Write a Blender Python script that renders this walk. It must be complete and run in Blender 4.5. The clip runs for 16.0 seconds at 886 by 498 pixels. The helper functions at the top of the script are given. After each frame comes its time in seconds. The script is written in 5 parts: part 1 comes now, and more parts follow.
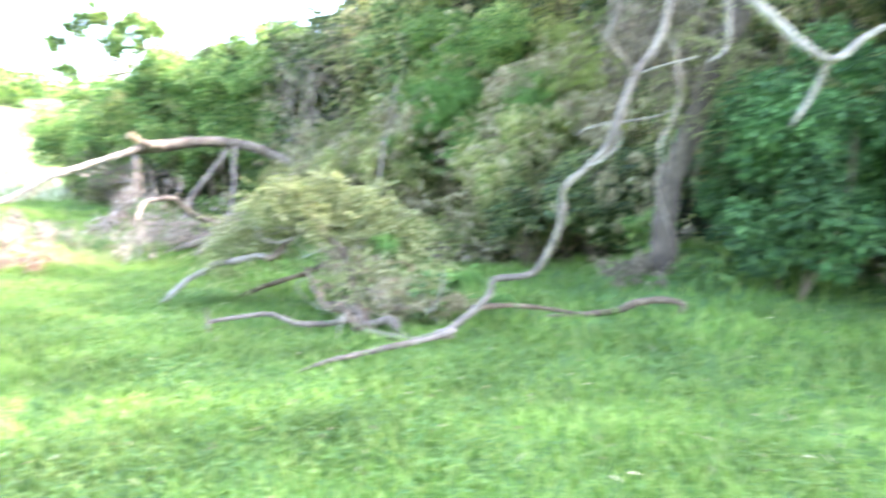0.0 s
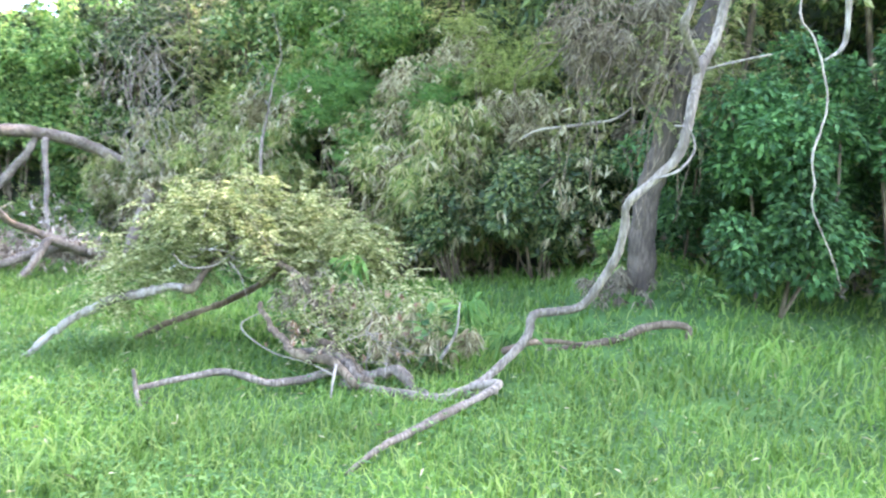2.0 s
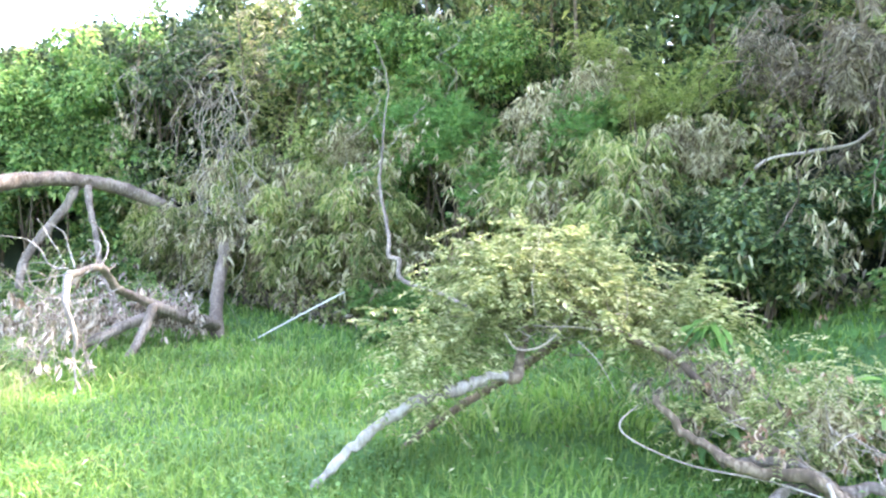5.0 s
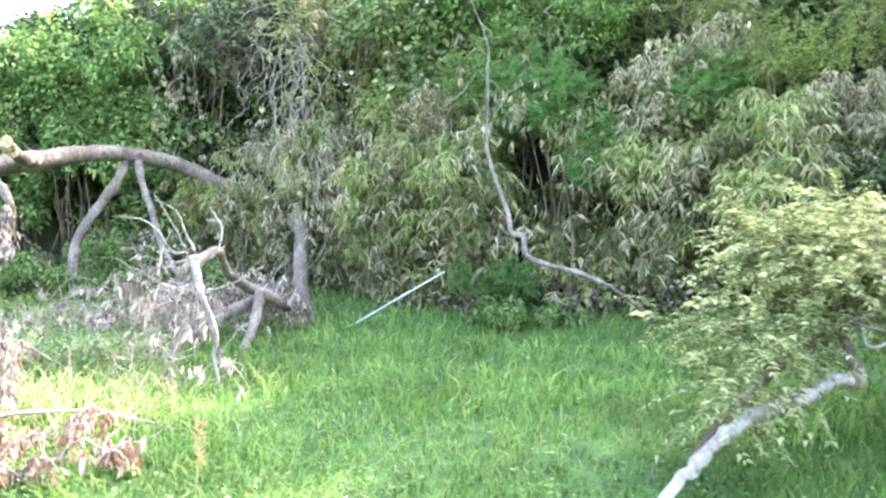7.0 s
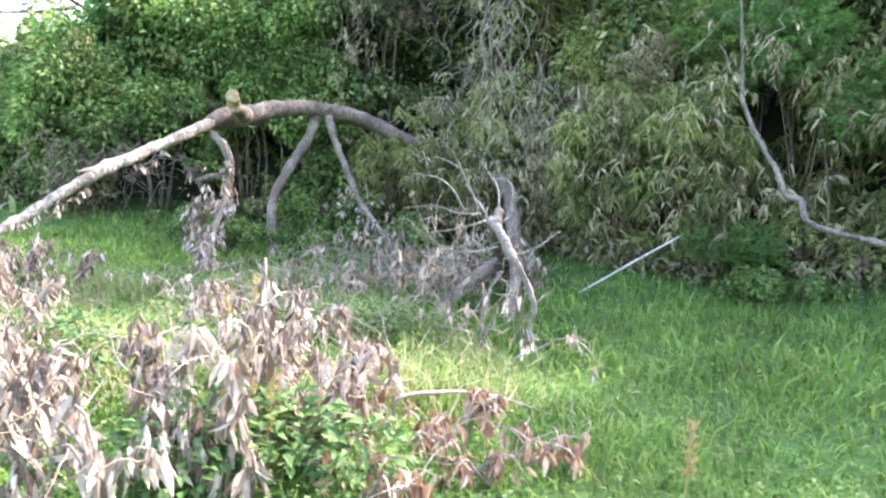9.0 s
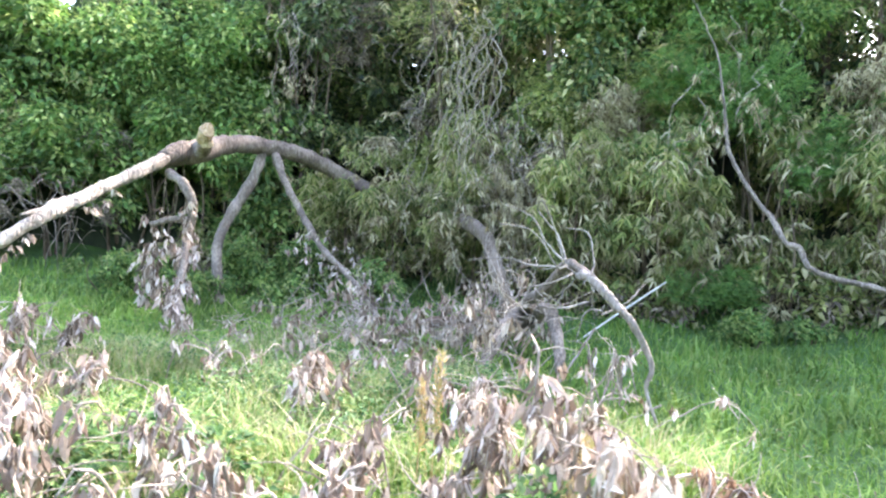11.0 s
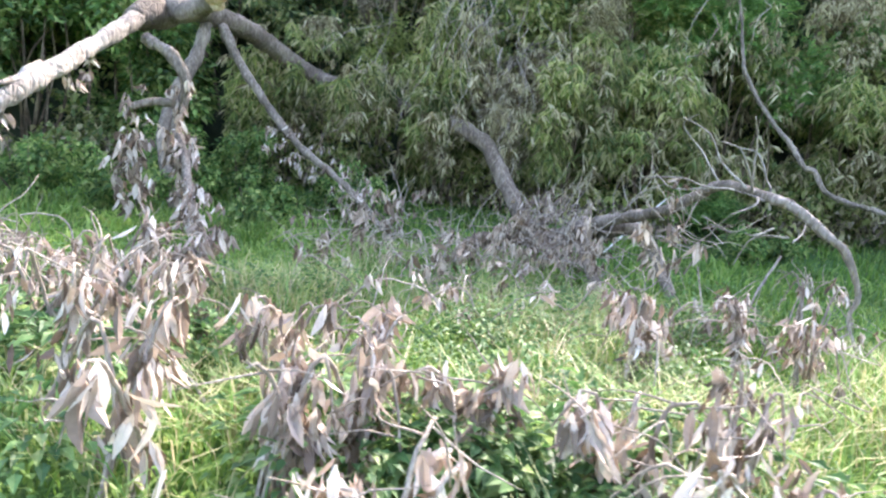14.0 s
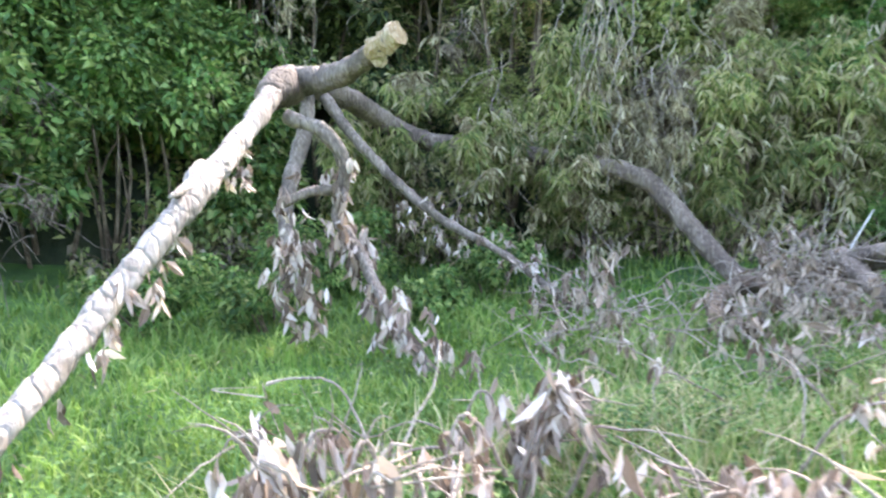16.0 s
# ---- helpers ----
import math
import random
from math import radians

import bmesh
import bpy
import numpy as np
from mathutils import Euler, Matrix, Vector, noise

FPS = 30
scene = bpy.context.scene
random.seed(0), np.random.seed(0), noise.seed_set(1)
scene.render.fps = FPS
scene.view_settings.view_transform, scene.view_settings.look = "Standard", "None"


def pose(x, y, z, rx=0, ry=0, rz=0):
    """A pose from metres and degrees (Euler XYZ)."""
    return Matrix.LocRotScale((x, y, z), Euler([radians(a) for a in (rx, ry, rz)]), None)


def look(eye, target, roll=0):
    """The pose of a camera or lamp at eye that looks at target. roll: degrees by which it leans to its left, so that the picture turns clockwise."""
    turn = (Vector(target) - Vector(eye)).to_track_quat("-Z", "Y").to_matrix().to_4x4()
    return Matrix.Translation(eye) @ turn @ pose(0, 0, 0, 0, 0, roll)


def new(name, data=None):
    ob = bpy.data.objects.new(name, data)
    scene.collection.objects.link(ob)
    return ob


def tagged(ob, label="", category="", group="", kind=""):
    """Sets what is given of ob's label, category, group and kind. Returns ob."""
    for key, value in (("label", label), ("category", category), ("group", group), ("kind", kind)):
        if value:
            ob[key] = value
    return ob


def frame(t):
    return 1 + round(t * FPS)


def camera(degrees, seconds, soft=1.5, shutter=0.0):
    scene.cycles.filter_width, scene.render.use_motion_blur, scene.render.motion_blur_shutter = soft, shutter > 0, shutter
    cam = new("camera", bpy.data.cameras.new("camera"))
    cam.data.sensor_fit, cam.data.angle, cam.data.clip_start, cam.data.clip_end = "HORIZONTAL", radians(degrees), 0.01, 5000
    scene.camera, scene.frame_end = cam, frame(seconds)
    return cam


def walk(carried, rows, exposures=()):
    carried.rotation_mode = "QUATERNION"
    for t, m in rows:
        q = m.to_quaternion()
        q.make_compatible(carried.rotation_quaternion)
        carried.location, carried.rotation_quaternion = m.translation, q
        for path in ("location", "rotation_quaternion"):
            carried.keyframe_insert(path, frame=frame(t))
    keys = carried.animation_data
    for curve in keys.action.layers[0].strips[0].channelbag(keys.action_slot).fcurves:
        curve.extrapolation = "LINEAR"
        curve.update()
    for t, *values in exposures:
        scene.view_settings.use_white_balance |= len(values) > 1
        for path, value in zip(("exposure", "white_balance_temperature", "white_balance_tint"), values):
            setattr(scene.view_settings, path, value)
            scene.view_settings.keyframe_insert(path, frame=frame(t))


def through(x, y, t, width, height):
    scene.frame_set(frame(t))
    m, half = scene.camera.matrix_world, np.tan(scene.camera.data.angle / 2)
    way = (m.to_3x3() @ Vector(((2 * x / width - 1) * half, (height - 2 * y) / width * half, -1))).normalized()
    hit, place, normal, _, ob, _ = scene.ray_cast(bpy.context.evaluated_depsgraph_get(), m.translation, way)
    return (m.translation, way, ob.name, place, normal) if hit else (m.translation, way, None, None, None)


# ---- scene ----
cam = camera(66.2, 16.0, soft=2.25, shutter=0.22)
PATH = [
    (0.0, (0.859, -3.515, 1.795), (1.037, -1.528, 1.644), 5.6),
    (0.3, (0.536, -3.138, 1.732), (0.191, -1.191, 1.437), 3.4),
    (0.5, (0.391, -2.948, 1.695), (0.19, -0.966, 1.514), 4.1),
    (1.0, (0.13, -2.583, 1.739), (0.522, -0.622, 1.726), 4.4),
    (1.5, (-0.244, -2.116, 1.745), (0.312, -0.195, 1.712), 5.2),
    (2.0, (-0.621, -1.765, 1.747), (0.113, 0.093, 1.653), 5.8),
    (2.5, (-0.959, -1.252, 1.695), (0.02, 0.491, 1.64), 5.8),
    (3.0, (-1.393, -0.828, 1.655), (-0.581, 0.999, 1.632), 6.0),
    (3.5, (-1.754, -0.456, 1.685), (-0.974, 1.384, 1.62), 5.7),
    (4.0, (-2.111, 0.034, 1.717), (-1.344, 1.88, 1.648), 5.3),
    (4.2, (-2.298, 0.161, 1.731), (-1.521, 2.003, 1.685), 5.0),
    (6.3, (-3.706, 1.874, 1.637), (-2.775, 3.644, 1.658), 1.9),
    (6.5, (-3.817, 2.049, 1.638), (-2.929, 3.841, 1.609), 2.8),
    (7.0, (-4.241, 2.408, 1.625), (-3.344, 4.195, 1.562), 2.5),
    (7.5, (-4.602, 2.686, 1.6), (-3.841, 4.533, 1.504), 2.1),
    (8.0, (-4.978, 3.038, 1.616), (-4.395, 4.943, 1.441), 3.7),
    (8.5, (-5.46, 3.34, 1.605), (-4.868, 5.237, 1.376), 3.0),
    (9.0, (-5.83, 3.795, 1.55), (-5.167, 5.671, 1.351), 3.1),
    (9.2, (-5.988, 3.927, 1.581), (-5.317, 5.8, 1.377), 3.4),
    (11.3, (-7.635, 5.397, 1.518), (-6.53, 7.064, 1.473), 3.2),
    (11.5, (-7.785, 5.57, 1.476), (-6.663, 7.225, 1.438), 3.2),
    (12.0, (-8.17, 5.996, 1.494), (-6.996, 7.615, 1.451), 4.1),
    (12.5, (-8.596, 6.408, 1.468), (-7.372, 7.986, 1.362), 3.4),
    (13.0, (-8.889, 6.972, 1.378), (-7.681, 8.561, 1.254), 3.4),
    (13.5, (-9.028, 7.423, 1.354), (-7.742, 8.941, 1.157), 4.7),
    (14.0, (-9.179, 7.877, 1.35), (-7.645, 9.124, 1.047), 6.7),
    (14.5, (-9.198, 8.528, 1.32), (-7.63, 9.744, 1.07), 5.0),
    (15.0, (-9.292, 9.083, 1.326), (-7.747, 10.347, 1.199), 2.5),
    (15.5, (-9.321, 9.711, 1.306), (-7.723, 10.902, 1.143), 0.4),
    (16.0, (-9.188, 10.265, 1.353), (-7.679, 11.567, 1.198), -2.6),
]
walk(cam, [(t, look(eye, target, roll)) for t, eye, target, roll in PATH],
     [(t, stops, 6500, 17) for t, stops in ((0, 4.15), (0.5, 3.2), (1.0, 3.2), (1.5, 3.72), (2, 3.95), (3, 4.15), (4.2, 4.05), (6.5, 4.05), (7.2, 3.95),
                                            (8, 3.55), (9, 3.2), (11.5, 3.4), (13.2, 3.35), (14.2, 3.05), (15, 3.18), (15.5, 3.2), (16, 3.3))])

# ---- world, sun, exposure ----
SUN_EL, SUN_AZ = radians(43), radians(76)      # height of the sun; its bearing, from +y towards +x
world = bpy.data.worlds.new("world")
scene.world = world
world.use_nodes = True
wn, wl = world.node_tree.nodes, world.node_tree.links
sky = wn.new("ShaderNodeTexSky")
sky.sky_type, sky.sun_disc = "NISHITA", False
sky.sun_elevation, sky.sun_rotation = SUN_EL, SUN_AZ
sky.air_density, sky.dust_density = 1.0, 2.5
wl.new(sky.outputs[0], wn["Background"].inputs[0])
wn["Background"].inputs[1].default_value = 0.15
sun = new("sun", bpy.data.lights.new("sun", "SUN"))
sun.data.energy, sun.data.angle, sun.data.color = 2.0, radians(0.6), (1.0, 0.95, 0.86)
sun.matrix_world = look((0, 0, 0), (-math.sin(SUN_AZ) * math.cos(SUN_EL), -math.cos(SUN_AZ) * math.cos(SUN_EL), -math.sin(SUN_EL)))

rng = np.random.default_rng(7)


# ---- materials ----
def nodes(name):
    m = bpy.data.materials.new(name)
    m.use_nodes = True
    return m, m.node_tree.nodes, m.node_tree.links, m.node_tree.nodes["Principled BSDF"]


def ramp(n, stops):
    r = n.new("ShaderNodeValToRGB")
    el = r.color_ramp.elements
    while len(el) < len(stops):
        el.new(0.5)
    for e, (p, c) in zip(el, stops):
        e.position, e.color = p, (*c, 1)
    return r


def leaf_material(name, colours, through=0.4, rough=0.5, patch=2.0, tint=(0.75, 1.25)):
    """Leaves: each one its own shade, patches of brighter and duller growth, light passing through."""
    m, n, l, bsdf = nodes(name)
    geo = n.new("ShaderNodeNewGeometry")
    r = ramp(n, [((i + 0.5) / len(colours), c) for i, c in enumerate(colours)])
    l.new(geo.outputs["Random Per Island"], r.inputs[0])
    co = n.new("ShaderNodeTexCoord")
    big = n.new("ShaderNodeTexNoise")
    big.inputs["Scale"].default_value, big.inputs["Detail"].default_value = patch, 3
    l.new(co.outputs["Object"], big.inputs["Vector"])
    fine = n.new("ShaderNodeTexNoise")
    fine.inputs["Scale"].default_value = 70
    l.new(co.outputs["Object"], fine.inputs["Vector"])
    add = n.new("ShaderNodeMath")
    add.operation = "MULTIPLY_ADD"
    add.inputs[1].default_value = 0.35
    l.new(fine.outputs[0], add.inputs[0])
    l.new(big.outputs[0], add.inputs[2])
    rng_node = n.new("ShaderNodeMapRange")
    rng_node.inputs["From Min"].default_value, rng_node.inputs["From Max"].default_value = 0.45, 0.9
    rng_node.inputs["To Min"].default_value, rng_node.inputs["To Max"].default_value = tint
    l.new(add.outputs[0], rng_node.inputs[0])
    hsv = n.new("ShaderNodeHueSaturation")
    l.new(r.outputs[0], hsv.inputs["Color"])
    l.new(rng_node.outputs[0], hsv.inputs["Value"])
    l.new(hsv.outputs[0], bsdf.inputs["Base Color"])
    bsdf.inputs["Roughness"].default_value = rough
    bsdf.inputs["Specular IOR Level"].default_value = 0.35
    tr = n.new("ShaderNodeBsdfTranslucent")
    l.new(hsv.outputs[0], tr.inputs[0])
    mix = n.new("ShaderNodeMixShader")
    mix.inputs[0].default_value = through
    l.new(bsdf.outputs[0], mix.inputs[1])
    l.new(tr.outputs[0], mix.inputs[2])
    l.new(mix.outputs[0], n["Material Output"].inputs[0])
    return m


def bark_material(name, dark, mid, pale, scale=14.0, bump=0.5, streak=0.25, pale_at=0.62):
    """Weathered bark: long fissures, grey lichen patches, fine grain."""
    m, n, l, bsdf = nodes(name)
    co = n.new("ShaderNodeTexCoord")
    grain = n.new("ShaderNodeTexNoise")
    grain.inputs["Scale"].default_value, grain.inputs["Detail"].default_value = scale * 3, 6
    vor = n.new("ShaderNodeTexVoronoi")
    vor.feature = "DISTANCE_TO_EDGE"
    vor.inputs["Scale"].default_value = scale
    mp = n.new("ShaderNodeMapping")
    mp.inputs["Scale"].default_value = (1, 1, streak)
    l.new(co.outputs["Object"], mp.inputs[0])
    l.new(mp.outputs[0], vor.inputs["Vector"])
    l.new(mp.outputs[0], grain.inputs["Vector"])
    patch = n.new("ShaderNodeTexNoise")
    patch.inputs["Scale"].default_value, patch.inputs["Detail"].default_value = 3.0, 5
    l.new(co.outputs["Object"], patch.inputs["Vector"])
    r = ramp(n, [(0.30, dark), (0.5, mid), (pale_at, pale), (0.85, pale)])
    mixf = n.new("ShaderNodeMath")
    mixf.operation = "MULTIPLY_ADD"
    mixf.inputs[1].default_value = 0.5
    l.new(grain.outputs[0], mixf.inputs[0])
    half = n.new("ShaderNodeMath")
    half.operation = "MULTIPLY"
    half.inputs[1].default_value = 0.55
    l.new(patch.outputs[0], half.inputs[0])
    l.new(half.outputs[0], mixf.inputs[2])
    l.new(mixf.outputs[0], r.inputs[0])
    l.new(r.outputs[0], bsdf.inputs["Base Color"])
    bsdf.inputs["Roughness"].default_value = 0.9
    hgt = n.new("ShaderNodeMath")
    hgt.operation = "ADD"
    mr = n.new("ShaderNodeMath")
    mr.operation = "MINIMUM"
    mr.inputs[1].default_value = 0.15
    l.new(vor.outputs["Distance"], mr.inputs[0])
    l.new(mr.outputs[0], hgt.inputs[0])
    g2 = n.new("ShaderNodeMath")
    g2.operation = "MULTIPLY"
    g2.inputs[1].default_value = 0.2
    l.new(grain.outputs[0], g2.inputs[0])
    l.new(g2.outputs[0], hgt.inputs[1])
    bm_ = n.new("ShaderNodeBump")
    bm_.inputs["Strength"].default_value, bm_.inputs["Distance"].default_value = bump, 0.08
    l.new(hgt.outputs[0], bm_.inputs["Height"])
    l.new(bm_.outputs[0], bsdf.inputs["Normal"])
    return m


def earth_material(name, stops, scale=1.3, bump=0.6):
    m, n, l, bsdf = nodes(name)
    co = n.new("ShaderNodeTexCoord")
    a = n.new("ShaderNodeTexNoise")
    a.inputs["Scale"].default_value, a.inputs["Detail"].default_value, a.inputs["Roughness"].default_value = scale, 8, 0.7
    l.new(co.outputs["Object"], a.inputs["Vector"])
    r = ramp(n, stops)
    l.new(a.outputs[0], r.inputs[0])
    l.new(r.outputs[0], bsdf.inputs["Base Color"])
    bsdf.inputs["Roughness"].default_value = 0.95
    b = n.new("ShaderNodeTexNoise")
    b.inputs["Scale"].default_value, b.inputs["Detail"].default_value = 25, 5
    l.new(co.outputs["Object"], b.inputs["Vector"])
    bm_ = n.new("ShaderNodeBump")
    bm_.inputs["Strength"].default_value, bm_.inputs["Distance"].default_value = bump, 0.05
    l.new(b.outputs[0], bm_.inputs["Height"])
    l.new(bm_.outputs[0], bsdf.inputs["Normal"])
    return m


GRASS = leaf_material("grass", [(0.09, 0.17, 0.034), (0.13, 0.235, 0.043), (0.175, 0.285, 0.055), (0.22, 0.33, 0.075), (0.27, 0.35, 0.1)], 0.45, 0.85, 0.9, (0.6, 1.4))
BROAD = leaf_material("broad_leaf", [(0.0708, 0.141, 0.0379), (0.125, 0.235, 0.0552), (0.197, 0.316, 0.0845), (0.355, 0.422, 0.132)], 0.4, 0.5, 0.8, (0.45, 1.6))
DARKLEAF = leaf_material("glossy_leaf", [(0.0552, 0.105, 0.031), (0.109, 0.181, 0.0535), (0.198, 0.27, 0.0845), (0.437, 0.405, 0.171)], 0.3, 0.4, 1.2, (0.5, 1.6))
# near-black greens: the shade inside the thicket is put into this leaf colour
DEEPSHADE = leaf_material("deep_shade_leaf", [(0.03, 0.05, 0.02), (0.055, 0.085, 0.03), (0.09, 0.13, 0.045), (0.18, 0.22, 0.08)], 0.3, 0.5, 0.7, (0.4, 1.7))
SHADELEAF = leaf_material("shade_leaf", [(0.04, 0.1, 0.035), (0.065, 0.155, 0.05), (0.1, 0.22, 0.07), (0.18, 0.32, 0.11)], 0.35, 0.45, 1.0, (0.5, 1.5))
GLOSSY = leaf_material("dark_glossy_leaf", [(0.03, 0.06, 0.02), (0.06, 0.1, 0.03), (0.12, 0.17, 0.055), (0.3, 0.32, 0.13)], 0.3, 0.35, 1.2, (0.5, 1.6))
# paler than the other dry grass: sun glare is put into the colour
MEADOW = leaf_material("meadow_grass", [(0.34, 0.38, 0.17), (0.48, 0.49, 0.27), (0.6, 0.57, 0.37)], 0.35, 0.7, 0.3, (0.8, 1.15))
FEATHER = leaf_material("feathery_leaf", [(0.09, 0.19, 0.055), (0.15, 0.28, 0.075), (0.23, 0.36, 0.1)], 0.45, 0.6, 1.0, (0.7, 1.4))
FERN = leaf_material("ferny_leaf", [(0.15, 0.2, 0.05), (0.25, 0.3, 0.07), (0.37, 0.41, 0.12), (0.5, 0.5, 0.2)], 0.4, 0.6, 1.0, (0.6, 1.4))
DEADVINE = leaf_material("dead_vine_leaf", [(0.09, 0.068, 0.045), (0.16, 0.125, 0.085), (0.25, 0.2, 0.14), (0.38, 0.31, 0.22)], 0.2, 0.8, 1.5)
OLIVE = leaf_material("narrow_leaf", [(0.0981, 0.138, 0.0431), (0.164, 0.213, 0.0624), (0.246, 0.275, 0.0788), (0.362, 0.36, 0.13), (0.44, 0.38, 0.2)], 0.35, 0.6, 0.9, (0.5, 1.6))
STRAW = leaf_material("dead_narrow_leaf", [(0.17, 0.13, 0.07), (0.27, 0.22, 0.12), (0.4, 0.34, 0.19), (0.6, 0.52, 0.33)], 0.25, 0.7, 1.5)
YELLOW = leaf_material("yellowing_leaf", [(0.15, 0.18, 0.06), (0.23, 0.25, 0.085), (0.33, 0.34, 0.135), (0.52, 0.5, 0.25)], 0.4, 0.6, 1.6)
WITHER = leaf_material("withered_leaf", [(0.13, 0.09, 0.062), (0.24, 0.175, 0.13), (0.38, 0.285, 0.222), (0.54, 0.43, 0.35), (0.74, 0.64, 0.55)], 0.2, 0.75, 3)
DULLWITHER = leaf_material("dull_withered_leaf", [(0.14, 0.098, 0.066), (0.27, 0.2, 0.14), (0.43, 0.335, 0.245), (0.62, 0.51, 0.4)], 0.2, 0.8, 3)
RUST = leaf_material("rusty_leaf", [(0.2, 0.11, 0.065), (0.33, 0.19, 0.12), (0.44, 0.28, 0.19), (0.56, 0.42, 0.31)], 0.25, 0.7, 3)
WEED = leaf_material("weed_leaf", [(0.05, 0.115, 0.035), (0.085, 0.175, 0.048), (0.135, 0.245, 0.072), (0.24, 0.32, 0.11)], 0.4, 0.55, 2, (0.6, 1.35))
DRYGRASS = leaf_material("dry_grass", [(0.2, 0.3, 0.07), (0.3, 0.34, 0.12), (0.42, 0.38, 0.2), (0.5, 0.43, 0.27)], 0.35, 0.7, 1.2)
FIELD = leaf_material("field_grass", [(0.127, 0.25, 0.06), (0.196, 0.32, 0.084), (0.299, 0.36, 0.12), (0.46, 0.4, 0.216)], 0.4, 0.6, 1.2)
CLOVER = leaf_material("clover_leaf", [(0.08, 0.17, 0.048), (0.12, 0.235, 0.056), (0.19, 0.295, 0.085)], 0.4, 0.55, 1.5)
SEED = leaf_material("seed_head", [(0.32, 0.28, 0.11), (0.45, 0.36, 0.16), (0.46, 0.31, 0.16)], 0.3, 0.8, 3)
BARK = bark_material("grey_bark", (0.062, 0.046, 0.033), (0.15, 0.116, 0.088), (0.3, 0.24, 0.185), 14, 0.75)
PALEBARK = bark_material("bleached_wood", (0.09, 0.072, 0.056), (0.24, 0.195, 0.155), (0.39, 0.335, 0.28), 11, 0.8, 0.4, 0.62)
DARKBARK = bark_material("dark_bark", (0.0405, 0.0272, 0.0158), (0.108, 0.0731, 0.045), (0.243, 0.178, 0.116), 12)
OLDBARK = bark_material("old_brown_bark", (0.06, 0.042, 0.03), (0.135, 0.098, 0.07), (0.27, 0.21, 0.155), 12, 0.7)
OLDTRUNK = bark_material("old_dark_trunk", (0.03, 0.021, 0.015), (0.065, 0.046, 0.032), (0.12, 0.09, 0.065), 12, 0.8)
TWIG = bark_material("twig_bark", (0.12, 0.09, 0.066), (0.26, 0.205, 0.158), (0.46, 0.385, 0.305), 30, 0.3)
PALESTICK = bark_material("pale_stick", (0.36, 0.33, 0.27), (0.52, 0.48, 0.4), (0.7, 0.66, 0.58), 20, 0.3)
TORN = bark_material("torn_wood", (0.2, 0.13, 0.06), (0.36, 0.25, 0.13), (0.52, 0.42, 0.28), 20, 0.6, 0.2)
GROUND = earth_material("ground", [(0.3, (0.035, 0.075, 0.018)), (0.5, (0.06, 0.13, 0.025)), (0.62, (0.09, 0.19, 0.03)), (0.8, (0.17, 0.2, 0.06))])
# almost black, so the backing looks like the shade within the thicket
BACKING = earth_material("thicket_backing", [(0.3, (0.012, 0.018, 0.008)), (0.55, (0.03, 0.04, 0.016)), (0.75, (0.05, 0.05, 0.025))], 2.0)


# ---- helpers ----
def mesh_of(name, verts, faces, material, smooth=False):
    """A mesh from arrays: verts (n, 3) and faces (m, k), all with k corners."""
    verts, faces = np.asarray(verts, np.float32), np.asarray(faces, np.int32)
    me = bpy.data.meshes.new(name)
    k = faces.shape[1]
    me.vertices.add(len(verts))
    me.vertices.foreach_set("co", verts.ravel())
    me.loops.add(faces.size)
    me.loops.foreach_set("vertex_index", faces.ravel())
    me.polygons.add(len(faces))
    me.polygons.foreach_set("loop_start", np.arange(0, faces.size, k, dtype=np.int32))
    me.polygons.foreach_set("use_smooth", np.full(len(faces), smooth))
    me.update(calc_edges=True)
    me.materials.append(material)
    return me


def thing(name, at, label, category, group="", kind=""):
    ob = new(name)
    ob.location = at
    ob.empty_display_size = 0.1
    return tagged(ob, label, category, group, kind)


def part(name, verts, faces, material, parent, label="", smooth=False, kind=""):
    """One mesh under a thing (or under a part); places are given in the world."""
    origin = np.zeros(3)
    up = parent
    while up is not None:
        origin += np.array(up.location)
        up = up.parent
    ob = new(name, mesh_of(name, np.asarray(verts) - origin, faces, material, smooth))
    ob.parent = parent
    return tagged(ob, label, kind=kind)


def unit(v):
    return v / np.maximum(np.linalg.norm(v, axis=-1, keepdims=True), 1e-9)


def smooth_line(points, step):
    """A Catmull-Rom line through the points, (n, 3)."""
    p = np.asarray(points, float)
    if len(p) < 3:
        n = max(2, int(np.linalg.norm(p[-1] - p[0]) / step) + 1)
        s = np.linspace(0, 1, n)[:, None]
        return p[0] * (1 - s) + p[-1] * s, np.linspace(0, len(p) - 1, n)
    q = np.vstack([2 * p[0] - p[1], p, 2 * p[-1] - p[-2]])
    out, where = [], []
    for i in range(len(p) - 1):
        a, b, c, d = q[i:i + 4]
        n = max(2, int(np.linalg.norm(c - b) / step))
        s = np.arange(n)[:, None] / n
        out.append(0.5 * (2 * b + (c - a) * s + (2 * a - 5 * b + 4 * c - d) * s**2 + (3 * b - a - 3 * c + d) * s**3))
        where.append(i + s[:, 0])
    out.append(p[-1:]), where.append([len(p) - 1])
    return np.vstack(out), np.concatenate(where)


